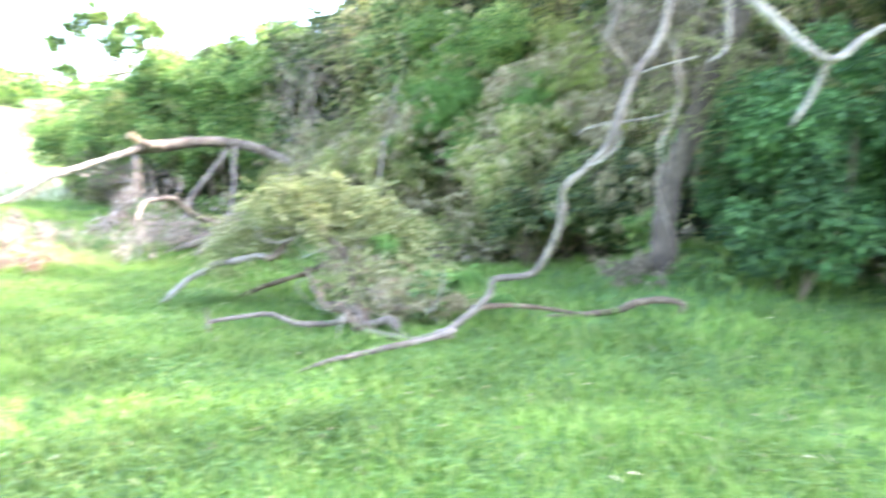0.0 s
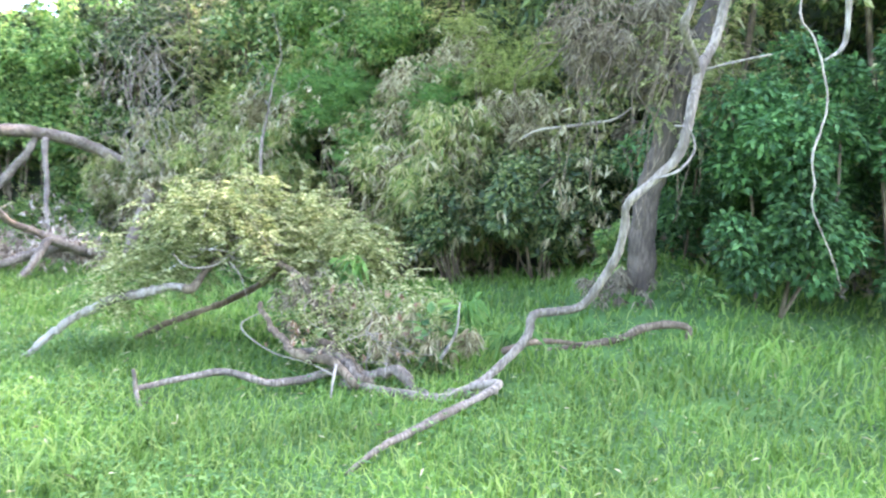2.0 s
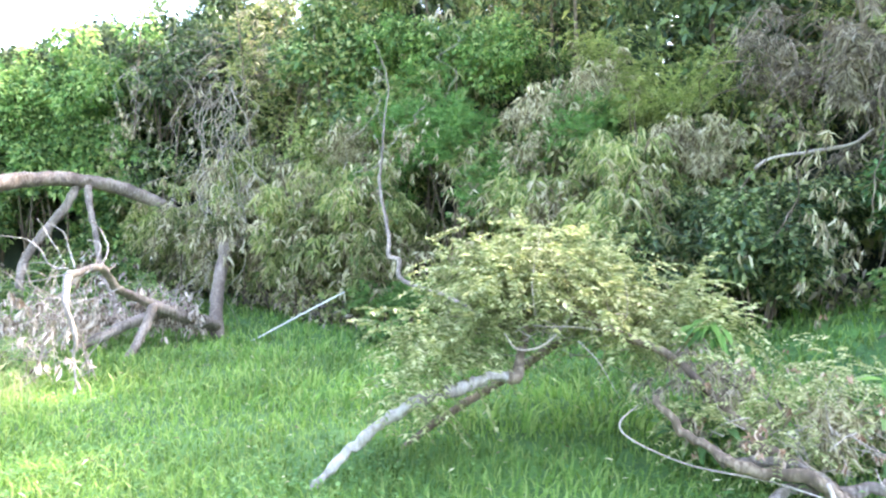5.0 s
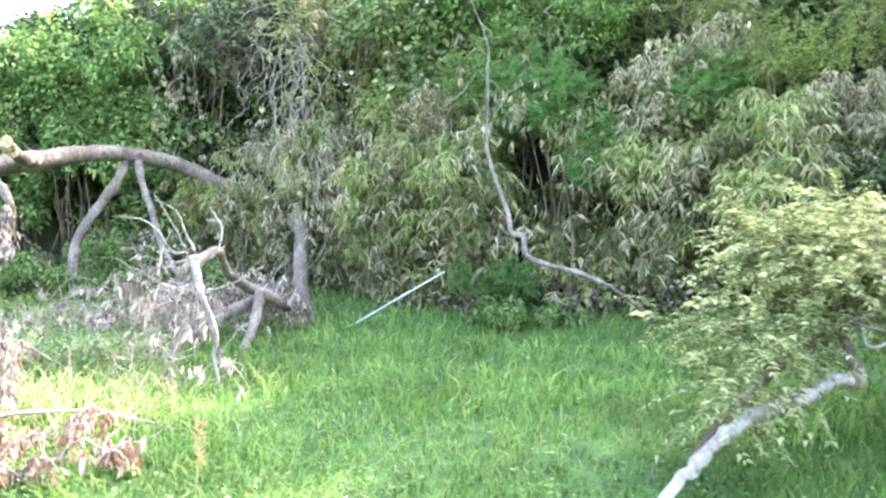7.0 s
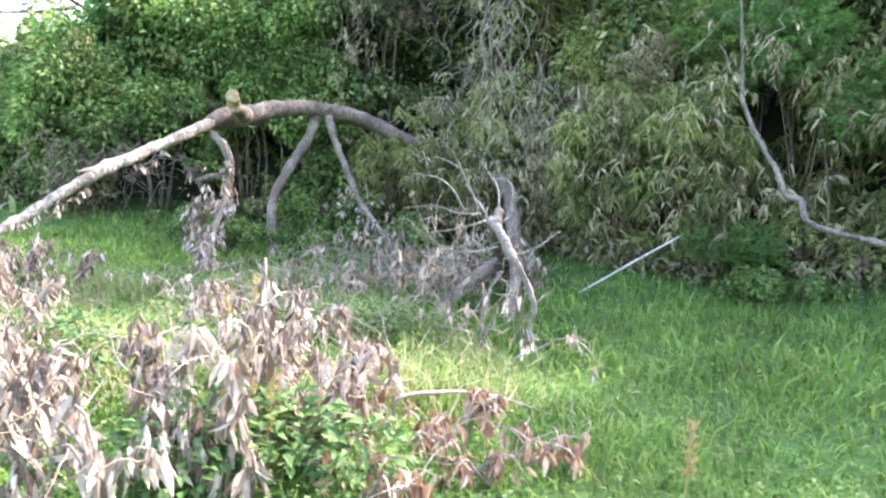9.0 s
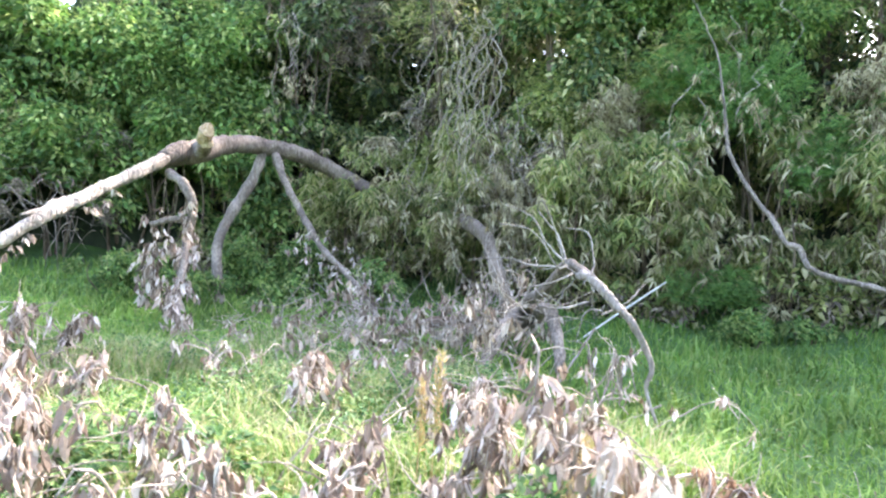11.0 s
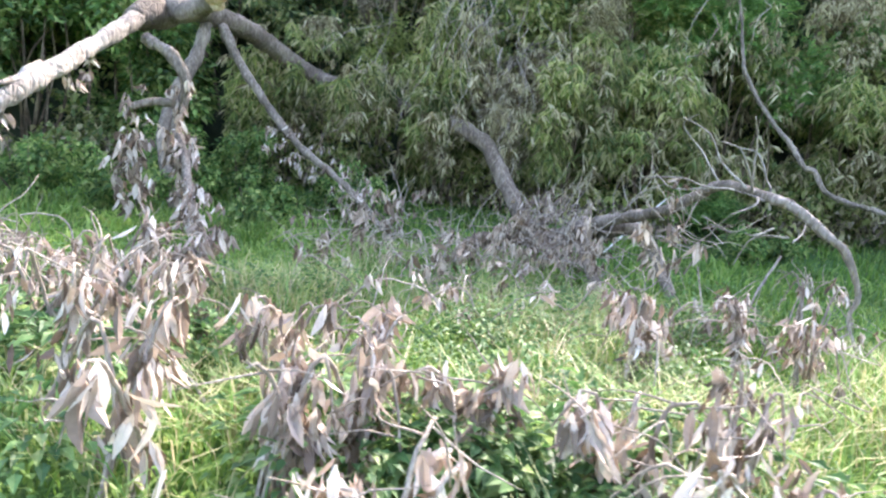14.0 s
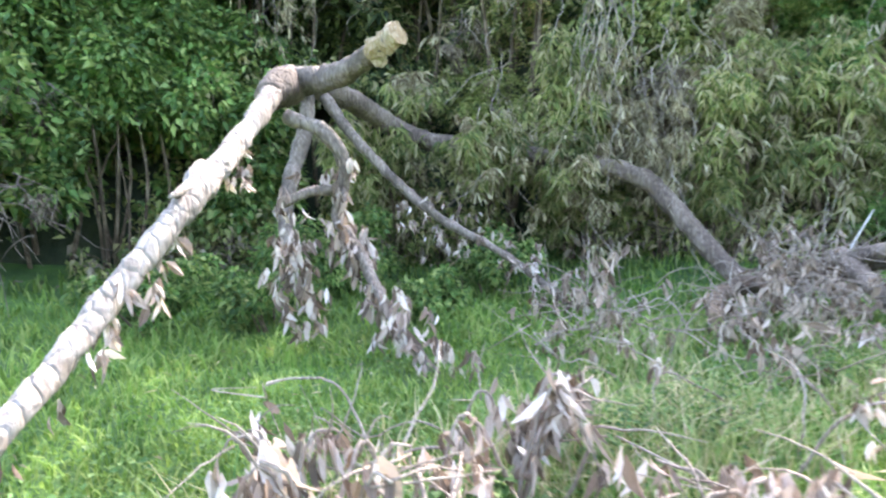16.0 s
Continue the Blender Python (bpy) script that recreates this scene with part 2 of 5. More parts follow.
def tube(points, radii, sides=10, step=0.05, rough=0.12, crook=0.0):
    """A round, knotty, tapering limb along the points. Returns verts and quads."""
    line, where = smooth_line(points, step)
    rad = np.interp(where, np.linspace(0, len(points) - 1, len(radii)), radii)
    n = len(line)
    if crook:
        wob = np.cumsum(rng.normal(0, crook, (n, 3)), axis=0)
        line = line + wob - np.linspace(0, 1, n)[:, None] * wob[-1]
    tang = unit(np.gradient(line, axis=0))
    side = np.cross(tang[0], [0.3, 0.2, 1.0])
    if np.linalg.norm(side) < 0.1:
        side = np.cross(tang[0], [1, 0, 0])
    frames = []
    for tn in tang:
        side = unit(side - tn * (side @ tn))
        frames.append((side, np.cross(tn, side)))
    ang = np.arange(sides) * 2 * np.pi / sides
    noise_ = rng.normal(0, 1, (n, sides))
    for _ in range(2):
        noise_ = (noise_ + np.roll(noise_, 1, 0) + np.roll(noise_, 1, 1)) / 3 * 1.35
    ridge = 1 + rough * noise_
    a, b = np.array([f[0] for f in frames]), np.array([f[1] for f in frames])
    ring = np.cos(ang)[None, :, None] * a[:, None] + np.sin(ang)[None, :, None] * b[:, None]
    verts = (line[:, None] + ring * (rad[:, None] * ridge)[..., None]).reshape(-1, 3)
    i = np.arange(n - 1)[:, None] * sides
    j = np.arange(sides)[None]
    k = (j + 1) % sides
    faces = np.stack([i + j, i + k, i + sides + k, i + sides + j], -1).reshape(-1, 4)
    caps = [verts, line[:1], line[-1:]]
    m = len(verts)
    jj = np.arange(0, sides, 2)
    c0 = np.stack([np.full(len(jj), m), (jj + 2) % sides, (jj + 1) % sides, jj], -1)
    c1 = np.stack([np.full(len(jj), m + 1), jj + m - sides, (jj + 1) % sides + m - sides, (jj + 2) % sides + m - sides], -1)
    return np.vstack(caps), np.vstack([faces, c0, c1])


def join(pieces):
    """Several (verts, faces) as one."""
    vs, fs, base = [], [], 0
    for v, f in pieces:
        vs.append(v), fs.append(f + base)
        base += len(v)
    return np.vstack(vs), np.vstack(fs)


def leaf_cards(pos, way, up, length, width, droop=0.25, fold=0.18):
    """Folded pointed leaves: two curved halves on a midrib. All are (n, 3) or (n,)."""
    n = len(pos)
    length, width = np.broadcast_to(length, n)[:, None], np.broadcast_to(width, n)[:, None]
    way = unit(way)
    side = unit(np.cross(way, up))
    nor = np.cross(side, way)
    down = np.array([0, 0, -1.0])
    mid = pos + way * length * 0.45 + nor * width * fold * -1
    left = pos + way * length * 0.4 - side * width * 0.5 + nor * width * fold
    right = pos + way * length * 0.4 + side * width * 0.5 + nor * width * fold
    tip = pos + way * length + down * length * droop
    verts = np.stack([pos, left, mid, right, tip], 1).reshape(-1, 3)
    b = (np.arange(n) * 5)[:, None]
    f = np.array([[0, 2, 1], [0, 3, 2], [1, 2, 4], [2, 3, 4]])
    return verts, (b[:, :, None] + f[None]).reshape(-1, 3)


def flat_cards(pos, way, up, length, width, droop=0.2):
    """Cheap lozenge leaves of two triangles, for the foliage farther off."""
    n = len(pos)
    length, width = np.broadcast_to(length, n)[:, None], np.broadcast_to(width, n)[:, None]
    way = unit(way)
    side = unit(np.cross(way, up))
    nor = np.cross(side, way)
    left = pos + way * length * 0.42 - side * width * 0.5 + nor * width * 0.15
    right = pos + way * length * 0.42 + side * width * 0.5 + nor * width * 0.15
    tip = pos + way * length + np.array([0, 0, -1.0]) * length * droop
    verts = np.stack([pos, left, tip, right], 1).reshape(-1, 3)
    b = (np.arange(n) * 4)[:, None]
    f = np.array([[0, 2, 1], [0, 3, 2]])
    return verts, (b[:, :, None] + f[None]).reshape(-1, 3)


def ball(n):
    return unit(rng.normal(size=(n, 3)))


def clumps(centre, radii, count):
    """Clump centres and sizes on an uneven ellipsoid crown."""
    d = ball(count)
    r = rng.uniform(0.35, 0.95, (count, 1))
    c = np.asarray(centre) + d * r * np.asarray(radii)
    size = rng.uniform(0.22, 0.42, count) * min(radii)
    return c, size


def foliage(centre, radii, leaves, kind, lumps=22, size=1.0):
    """Leaves on the lumps of a crown. Returns verts and triangles."""
    c, s = clumps(centre, radii, lumps)
    pick = rng.integers(0, lumps, leaves)
    d = ball(leaves)
    pos = c[pick] + d * (s[pick] * rng.uniform(0.65, 1.2, leaves))[:, None]
    if kind == "narrow":                       # canes: sprays of long leaves that hang
        node = rng.integers(0, max(leaves // 6, 1), leaves)
        npos = pos[: max(leaves // 6, 1)]
        pos = npos[node % len(npos)] + rng.normal(0, 0.012, (leaves, 3))
        way = unit(rng.normal(size=(leaves, 3)) * [0.75, 0.75, 0.35] + [0, 0, -0.7])
        up = unit(ball(leaves) + [0, 0, 0.6])
        ln = rng.uniform(0.09, 0.2, leaves) * size
        ok = open_air(pos)
        return flat_cards(pos[ok], way[ok], up[ok], ln[ok], ln[ok] * 0.18, 0.3)
    if kind == "feather":                      # soft plumes: rows of very fine leaflets on ribs that rise and arch over
        ribs = leaves // 24
        rp, rw = pos[:ribs], unit(d[:ribs] * [1, 1, 0.4] + rng.normal(0, 0.4, (ribs, 3)) + [0, 0, 0.75])
        ok = open_air(rp)
        rp, rw = rp[ok], rw[ok]
        ribs = len(rp)
        rl = rng.uniform(0.2, 0.42, ribs) * size
        s_, sg = np.tile(np.linspace(0.1, 1.0, 12), 2), np.repeat([-1.0, 1.0], 12)
        side = unit(np.cross(rw, ball(ribs)))
        pp = rp[:, None] + rw[:, None] * (rl[:, None] * s_)[..., None] + np.array([0, 0, -1.0]) * (rl[:, None] * 0.35 * s_**2)[..., None]
        ww = side[:, None] * sg[None, :, None] + rw[:, None] * 0.8
        n = ribs * 24
        ln = np.repeat(rl, 24) * rng.uniform(0.16, 0.3, n)
        return flat_cards(pp.reshape(-1, 3), ww.reshape(-1, 3) + rng.normal(0, 0.2, (n, 3)), unit(rng.normal(0, 0.5, (n, 3)) + [0, 0, 1]), ln, ln * 0.22, 0.3)
    if kind == "pinnate":                      # ferny compound leaves: leaflets in rows along a drooping rib
        ribs = leaves // 18
        rp = pos[:ribs]
        rw = unit(d[:ribs] * [1, 1, 0.5] + rng.normal(0, 0.35, (ribs, 3)) + [0, 0, -0.1])
        ok = open_air(rp)
        rp, rw = rp[ok], rw[ok]
        ribs = len(rp)
        rl = rng.uniform(0.16, 0.3, ribs) * size
        s_ = np.tile(np.linspace(0.12, 1.0, 9), 2)
        sg = np.repeat([-1.0, 1.0], 9)
        side = unit(np.cross(rw, [0, 0, 1.0]))
        pp = rp[:, None] + rw[:, None] * (rl[:, None] * s_)[..., None] + np.array([0, 0, -1.0]) * (rl[:, None] * 0.3 * s_**2)[..., None]
        ww = side[:, None] * sg[None, :, None] + rw[:, None] * 0.45
        n = ribs * 18
        ln = np.repeat(rl, 18) * rng.uniform(0.15, 0.24, n)
        return flat_cards(pp.reshape(-1, 3), ww.reshape(-1, 3) + rng.normal(0, 0.15, (n, 3)), unit(rng.normal(0, 0.35, (n, 3)) + [0, 0, 1]), ln, ln * 0.45, 0.25)
    way = unit(d * [1, 1, 0.4] + rng.normal(0, 0.5, (leaves, 3)) + [0, 0, -0.25])
    up = unit(d + rng.normal(0, 0.5, (leaves, 3)) + [0, 0, 0.8])
    ln = rng.uniform(0.06, 0.12, leaves) * size
    ok = open_air(pos)
    return flat_cards(pos[ok], way[ok], up[ok], ln[ok], ln[ok] * rng.uniform(0.45, 0.65, int(ok.sum())), 0.2)


# ---- lie of the land ----
# front line of the thicket, in plan
EDGE = np.array([(15.2, -1.7), (8.2, 2.6), (6.0, 4.5), (4.8, 5.4), (3.5, 7.2), (2.3, 9.5), (1.1, 11.2), (0.0, 12.2), (-0.6, 13.6), (-1.2, 15.9), (-3.0, 18.1), (-5.9, 19.2), (-9.1, 19.5), (-10.6, 21.5), (-12.5, 34.0)])


def behind(x, y):
    """How far behind the front of the thicket a place lies (negative: out on the grass)."""
    p = np.stack([np.ravel(x), np.ravel(y)], -1).astype(float)
    best, sign = np.full(len(p), 1e9), np.ones(len(p))
    for a, b in zip(EDGE[:-1], EDGE[1:]):
        ab = b - a
        s = np.clip(((p - a) @ ab) / (ab @ ab), 0, 1)
        off = p - (a + s[:, None] * ab)
        dist = np.linalg.norm(off, axis=1)
        cr = ab[0] * off[:, 1] - ab[1] * off[:, 0]
        near = dist < best
        best = np.where(near, dist, best)
        sign = np.where(near, np.where(cr < 0, 1, -1), sign)
    return (best * sign).reshape(np.shape(x))


# dark gaps between the mounds of growth: centre and half width
HOLLOWS = np.array([(-0.5, 17.86, 4.75, 1.06), (-1.21, 18.24, 3.85, 0.61), (3.8, 7.39, 1.2, 0.55), (4.17, 6.93, 1.13, 0.47), (3.61, 7.76, 0.96, 0.52), (4.5, 6.45, 1.09, 0.4), (-2.41, 19.75, 4.64, 0.88), (-2.27, 20.25, 6.11, 0.62), (2.48, 10.59, 2.01, 0.44), (2.02, 11.43, 2.26, 0.55), (-7.12, 19.68, 0.85, 0.8), (-4.82, 19.61, 1.96, 0.72), (-2.46, 19.79, 4.72, 0.83), (-1.69, 19.03, 4.18, 0.67), (2.09, 11.63, 2.72, 0.47), (-6.85, 19.78, 1.3, 0.94)])
HOLLOWS = np.vstack([HOLLOWS, [(-6.23, 19.59, 0.81, 0.62), (-1.55, 17.93, 2.55, 0.54), (-6.12, 19.62, 0.94, 0.57), (-5.21, 19.44, 1.16, 0.5), (-4.15, 19.25, 1.65, 0.43), (-1.17, 17.35, 2.39, 0.54), (3.38, 10.99, 4.63, 0.42), (0.91, 15.25, 4.96, 0.53), (3.79, 10.55, 4.88, 0.45), (5.39, 6.41, 3.51, 0.34), (6.19, 6.09, 4.48, 0.27), (6.04, 4.93, 1.44, 0.39), (6.65, 4.41, 1.25, 0.4), (0.34, 16.02, 3.96, 0.58), (1.94, 11.94, 2.85, 0.5), (3.49, 11.05, 4.92, 0.4)]])


_gx = behind(HOLLOWS[:, 0] + 0.2, HOLLOWS[:, 1]) - behind(HOLLOWS[:, 0] - 0.2, HOLLOWS[:, 1])
_gy = behind(HOLLOWS[:, 0], HOLLOWS[:, 1] + 0.2) - behind(HOLLOWS[:, 0], HOLLOWS[:, 1] - 0.2)
HOLLOW_WAY = unit(np.column_stack([_gx, _gy]))


def open_air(pos):
    """Which of the places lie outside the gaps in the growth. The gaps are deeper than they are wide."""
    ok = np.ones(len(pos), bool)
    if not len(pos):
        return ok
    low, high = pos.min(axis=0), pos.max(axis=0)
    for (x, y, z, r), g in zip(HOLLOWS, HOLLOW_WAY):
        reach = np.array([2.8, 2.8, 1.3]) * r
        if np.any(np.array([x, y, z]) + reach < low) or np.any(np.array([x, y, z]) - reach > high):
            continue
        o = pos - [x, y, z]
        deep = o[:, 0] * g[0] + o[:, 1] * g[1]
        wide = o[:, 0] * -g[1] + o[:, 1] * g[0]
        ok &= (deep * 0.42) ** 2 + wide ** 2 + (o[:, 2] * 1.1) ** 2 > r * r * (0.85 + 0.35 * np.sin(o[:, 0] * 7 + o[:, 2] * 9 + x * 5))
    return ok


def smoothstep(v):
    v = np.clip(v, 0, 1)
    return v * v * (3 - 2 * v)


def ground_z(x, y):
    x, y = np.asarray(x, float), np.asarray(y, float)
    near = np.clip(np.hypot(x + 3, y - 8), 0, 40)
    s = behind(x, y)
    z = 0.05 - 0.015 * np.clip(x, -14, 14)
    z = z + 0.115 * np.clip(np.logaddexp(0, (x + 2.3) * 3) / 3, 0, 16) * (1 - smoothstep((y - 6) / 6))
    z = z + 0.03 * np.sin(x * 1.3 + 0.6 * y) * np.cos(y * 0.9 - 0.4 * x)
    z = z + 0.55 * np.exp(-((x - 4.65) ** 2 + (y - 4.95) ** 2) / 1.1)
    z = z + 0.3 * smoothstep((s + 1.6) / 2.6) + 0.9 * smoothstep((s - 0.5) / 4)
    return z + 0.1 * np.clip(np.hypot(x, y) - 32, 0, 1e9) ** 1.0 * smoothstep((near - 20) / 20)


def ground_mesh():
    def axis(c):
        t = np.linspace(-1, 1, 181)
        return c + np.sign(t) * (np.abs(t) * 14 + np.abs(t) ** 6 * 600)
    gx, gy = np.meshgrid(axis(-3), axis(8), indexing="ij")
    v = np.stack([gx, gy, ground_z(gx, gy)], -1).reshape(-1, 3)
    n = 181
    i, j = np.meshgrid(np.arange(n - 1), np.arange(n - 1), indexing="ij")
    a = (i * n + j).ravel()
    return v, np.stack([a, a + n, a + n + 1, a + 1], -1)


v, f = ground_mesh()
tagged(new("ground", mesh_of("ground", v, f, GROUND, True)), "grassy ground that slopes gently up to the thicket", "ground", kind="structure")


# ---- grass ----
PATHLINE = np.array([(e[0], e[1]) for _, e, _, _ in PATH])


def grass(count, x0, x1, y0, y1, keep, height, width):
    x, y = rng.uniform(x0, x1, count), rng.uniform(y0, y1, count)
    ok = rng.uniform(size=count) < keep(x, y)
    x, y = x[ok], y[ok]
    n = len(x)
    lump = 0.5 + 0.5 * np.sin(x * 2.1 + 1.7 * np.sin(y * 1.4)) * np.sin(y * 2.6 + 1.3 * np.sin(x * 1.9))
    z = ground_z(x, y) - 0.01
    h = height * rng.uniform(0.45, 1.25, n) * (0.65 + 0.6 * lump)
    w = width * rng.uniform(0.7, 1.4, n)
    a = rng.uniform(0, 2 * np.pi, n)
    side = np.stack([np.cos(a), np.sin(a), np.zeros(n)], -1)
    lean = np.stack([-np.sin(a), np.cos(a), np.zeros(n)], -1) * rng.uniform(0.2, 1.5, n)[:, None]
    base = np.stack([x, y, z], -1)
    p1 = base + lean * (h * 0.25)[:, None] + np.array([0, 0, 1.0]) * (h * 0.55)[:, None]
    p2 = base + lean * h[:, None] + np.array([0, 0, 1.0]) * (h * 0.85)[:, None]
    hw = side * (w / 2)[:, None]
    v = np.stack([base - hw, base + hw, p1 + hw * 0.8, p1 - hw * 0.8, p2], 1).reshape(-1, 3)
    b = (np.arange(n) * 5)[:, None, None]
    f = np.array([[0, 1, 2], [0, 2, 3], [3, 2, 4]])
    return v, (b + f[None]).reshape(-1, 3)


def off_path(x, y):
    p = np.stack([x, y], -1)
    best = np.full(len(p), 1e9)
    for q in PATHLINE:
        best = np.minimum(best, np.hypot(x - q[0], y - q[1]))
    return best


def keep_near(x, y):
    d, s = off_path(x, y), behind(x, y)
    return np.where(s < 0.6, np.clip((3.4 / np.maximum(d, 1.4)) ** 1.5, 0, 1), 0.0)


def keep_far(x, y):
    d, s = off_path(x, y), behind(x, y)
    return np.where((d > 5) & (s < 1.0), np.clip((9 / d) ** 1.5, 0, 1), 0)


GROUP_GRASS = dict(category="grass", kind="stuff")
v, f = grass(560000, -13, 10, -7, 19, keep_near, 0.118, 0.0135)
tagged(new("grass", mesh_of("grass", v, f, GRASS)), "bright green knee-low meadow grass over the whole clearing", **GROUP_GRASS)
v, f = grass(200000, -38, 9, -5, 44, keep_far, 0.22, 0.026)
tagged(new("far_grass", mesh_of("far_grass", v, f, GRASS)), "coarser meadow grass farther off beside the thicket", **GROUP_GRASS)


v, f = grass(90000, -70, 0, 20, 110, lambda x, y: np.where(behind(x, y) < 0, np.clip(30 / np.hypot(x, y), 0, 1) ** 2, 0), 0.5, 0.12)
tagged(new("far_meadow", mesh_of("far_meadow", v, f, MEADOW)), "sunlit dry grass of the far meadow, paled in colour to carry the glare", **GROUP_GRASS)


def clover(count):
    """Small broad leaves low among the blades, in patches."""
    x, y = rng.uniform(-11, 8, count * 3), rng.uniform(-6, 15, count * 3)
    d, b = off_path(x, y), behind(x, y)
    patch = np.sin(x * 1.7 + 2 * np.sin(y * 0.8)) * np.sin(y * 1.9 + 1.5 * np.sin(x))
    ok = (b < 0.3) & (rng.uniform(size=len(x)) < np.clip((3 / np.maximum(d, 1.5)) ** 1.5, 0, 1) * np.clip(0.35 + patch, 0.05, 1))
    x, y = x[ok], y[ok]
    n = len(x)
    p = np.column_stack([x, y, ground_z(x, y) + rng.uniform(0.03, 0.13, n)])
    a = rng.uniform(0, 2 * np.pi, n)
    way = np.column_stack([np.cos(a), np.sin(a), rng.uniform(-0.1, 0.5, n)])
    ln = rng.uniform(0.018, 0.05, n)
    return flat_cards(p, way, unit(rng.normal(0, 0.25, (n, 3)) + [0, 0, 1]), ln, ln * 0.7, 0.15)


v, f = clover(75000)
tagged(new("clover", mesh_of("clover", v, f, CLOVER)), "small broad-leaved herbs growing among the grass", "plants", kind="stuff")
n_ = 5000
x_, y_ = rng.uniform(-11, 8, n_), rng.uniform(-6, 15, n_)
ok_ = behind(x_, y_) < 0.2
x_, y_ = x_[ok_], y_[ok_]
p_ = np.column_stack([x_, y_, ground_z(x_, y_) + rng.uniform(0.05, 0.14, len(x_))])
v, f = flat_cards(p_, ball(len(x_)) * [1, 1, 0.3], unit(rng.normal(0, 0.3, (len(x_), 3)) + [0, 0, 1]), rng.uniform(0.03, 0.08, len(x_)), 0.012, 0.2)
tagged(new("grass_litter", mesh_of("grass_litter", v, f, STRAW)), "scattered dry straw-coloured bits lying in the grass", "leaf litter", kind="stuff")


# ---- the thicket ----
def backing_sheet():
    """An added lumpy sheet behind the first shrubs, that closes the thicket; dark in place of shade."""
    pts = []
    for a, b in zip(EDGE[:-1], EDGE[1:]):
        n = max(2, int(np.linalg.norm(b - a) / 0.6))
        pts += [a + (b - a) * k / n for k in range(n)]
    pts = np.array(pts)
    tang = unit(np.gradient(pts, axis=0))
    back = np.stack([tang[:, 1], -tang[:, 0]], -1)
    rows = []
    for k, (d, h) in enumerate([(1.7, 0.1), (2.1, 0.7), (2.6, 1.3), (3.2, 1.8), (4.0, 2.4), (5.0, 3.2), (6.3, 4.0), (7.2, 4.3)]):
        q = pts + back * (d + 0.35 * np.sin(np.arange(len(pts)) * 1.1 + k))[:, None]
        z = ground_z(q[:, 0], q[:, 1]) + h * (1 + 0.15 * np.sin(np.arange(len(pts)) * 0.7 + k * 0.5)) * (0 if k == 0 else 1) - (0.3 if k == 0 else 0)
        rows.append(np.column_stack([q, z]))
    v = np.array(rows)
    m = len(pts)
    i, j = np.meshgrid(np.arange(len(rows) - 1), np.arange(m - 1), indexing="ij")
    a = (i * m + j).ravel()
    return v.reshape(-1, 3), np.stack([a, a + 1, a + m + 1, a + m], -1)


v, f = backing_sheet()
# stand-in sheet, not a seen slope; its dark colour reads as shade
tagged(new("bank", mesh_of("bank", v, f, BACKING, True)), "added dark backing sheet that closes the thicket and stands for its shade", "bank", kind="structure")


def undergrowth(count, deep0, deep1, low, high, size, shares):
    """Leaves of nameless growth that fills the thicket between its shrubs, uneven along its length."""
    seg = np.linalg.norm(np.diff(EDGE, axis=0), axis=1)
    pick = rng.choice(len(seg), count, p=shares / np.sum(shares))
    s = rng.uniform(size=(count, 1))
    tn = unit(np.diff(EDGE, axis=0))[pick]
    along_ = EDGE[:-1][pick] + tn * s * seg[pick][:, None]
    deep = rng.uniform(deep0, deep1, count)
    q = along_ + np.stack([tn[:, 1], -tn[:, 0]], -1) * deep[:, None]
    crest = high * (0.8 + 0.22 * np.sin(q[:, 0] * 1.1 + 0.5) * np.cos(q[:, 1] * 0.8) + 0.1 * np.sin(q[:, 0] * 3.1 + q[:, 1] * 2.3))
    crest = np.where(q[:, 1] > 17.5, np.minimum(crest, np.maximum(6.2 + (q[:, 0] + 4.5) * 0.55, 3.0)), crest)
    h = low + (crest - low) * rng.uniform(0, 1, count) ** 0.8
    # leave hollows between the lumps
    solid = np.sin(q[:, 0] * 2.9 + 1.3 * np.sin(h * 2.1)) + np.sin(q[:, 1] * 2.6 + h * 2.7) + np.sin(h * 3.3 + q[:, 0] * 1.7)
    ok = (solid > -0.9) & (behind(q[:, 0], q[:, 1]) > 0.2)
    q, h = q[ok], h[ok]
    n = len(q)
    pos = np.column_stack([q, ground_z(q[:, 0], q[:, 1]) + h])
    pos = pos[open_air(pos) | (deep[ok] > 5)]
    n = len(pos)
    ln = size * rng.uniform(0.6, 1.4, n)
    return flat_cards(pos, unit(rng.normal(size=(n, 3)) + [0, 0, -0.5]), unit(ball(n) + [0, 0, 0.7]), ln, ln * rng.uniform(0.3, 0.65, n), 0.25)


seg_ = np.linalg.norm(np.diff(EDGE, axis=0), axis=1)
seg_[0] *= 0.5
v, f = undergrowth(75000, 0.7, 2.6, 0.3, 3.8, 0.12, seg_)
tagged(new("undergrowth", mesh_of("undergrowth", v, f, OLIVE)), "dense mixed undergrowth that fills the thicket", "undergrowth", kind="stuff")
# filler leaves in the shade colour, so that gaps in the growth read dark
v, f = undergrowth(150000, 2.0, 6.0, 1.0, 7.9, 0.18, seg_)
tagged(new("undergrowth", mesh_of("undergrowth", v, f, DEEPSHADE)), "leafy growth deep in the thicket, its shade put into the dark colour", "undergrowth", kind="stuff")


# backdrop leaves, darkened by colour in place of depth shade
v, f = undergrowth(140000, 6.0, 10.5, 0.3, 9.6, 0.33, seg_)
tagged(new("deep_woods", mesh_of("deep_woods", v, f, DEEPSHADE)), "foliage of the woods behind the thicket, coloured dark to stand for shade", "woods", kind="stuff")


v, f = undergrowth(34000, 0.3, 1.4, -0.05, 1.1, 0.13, seg_)
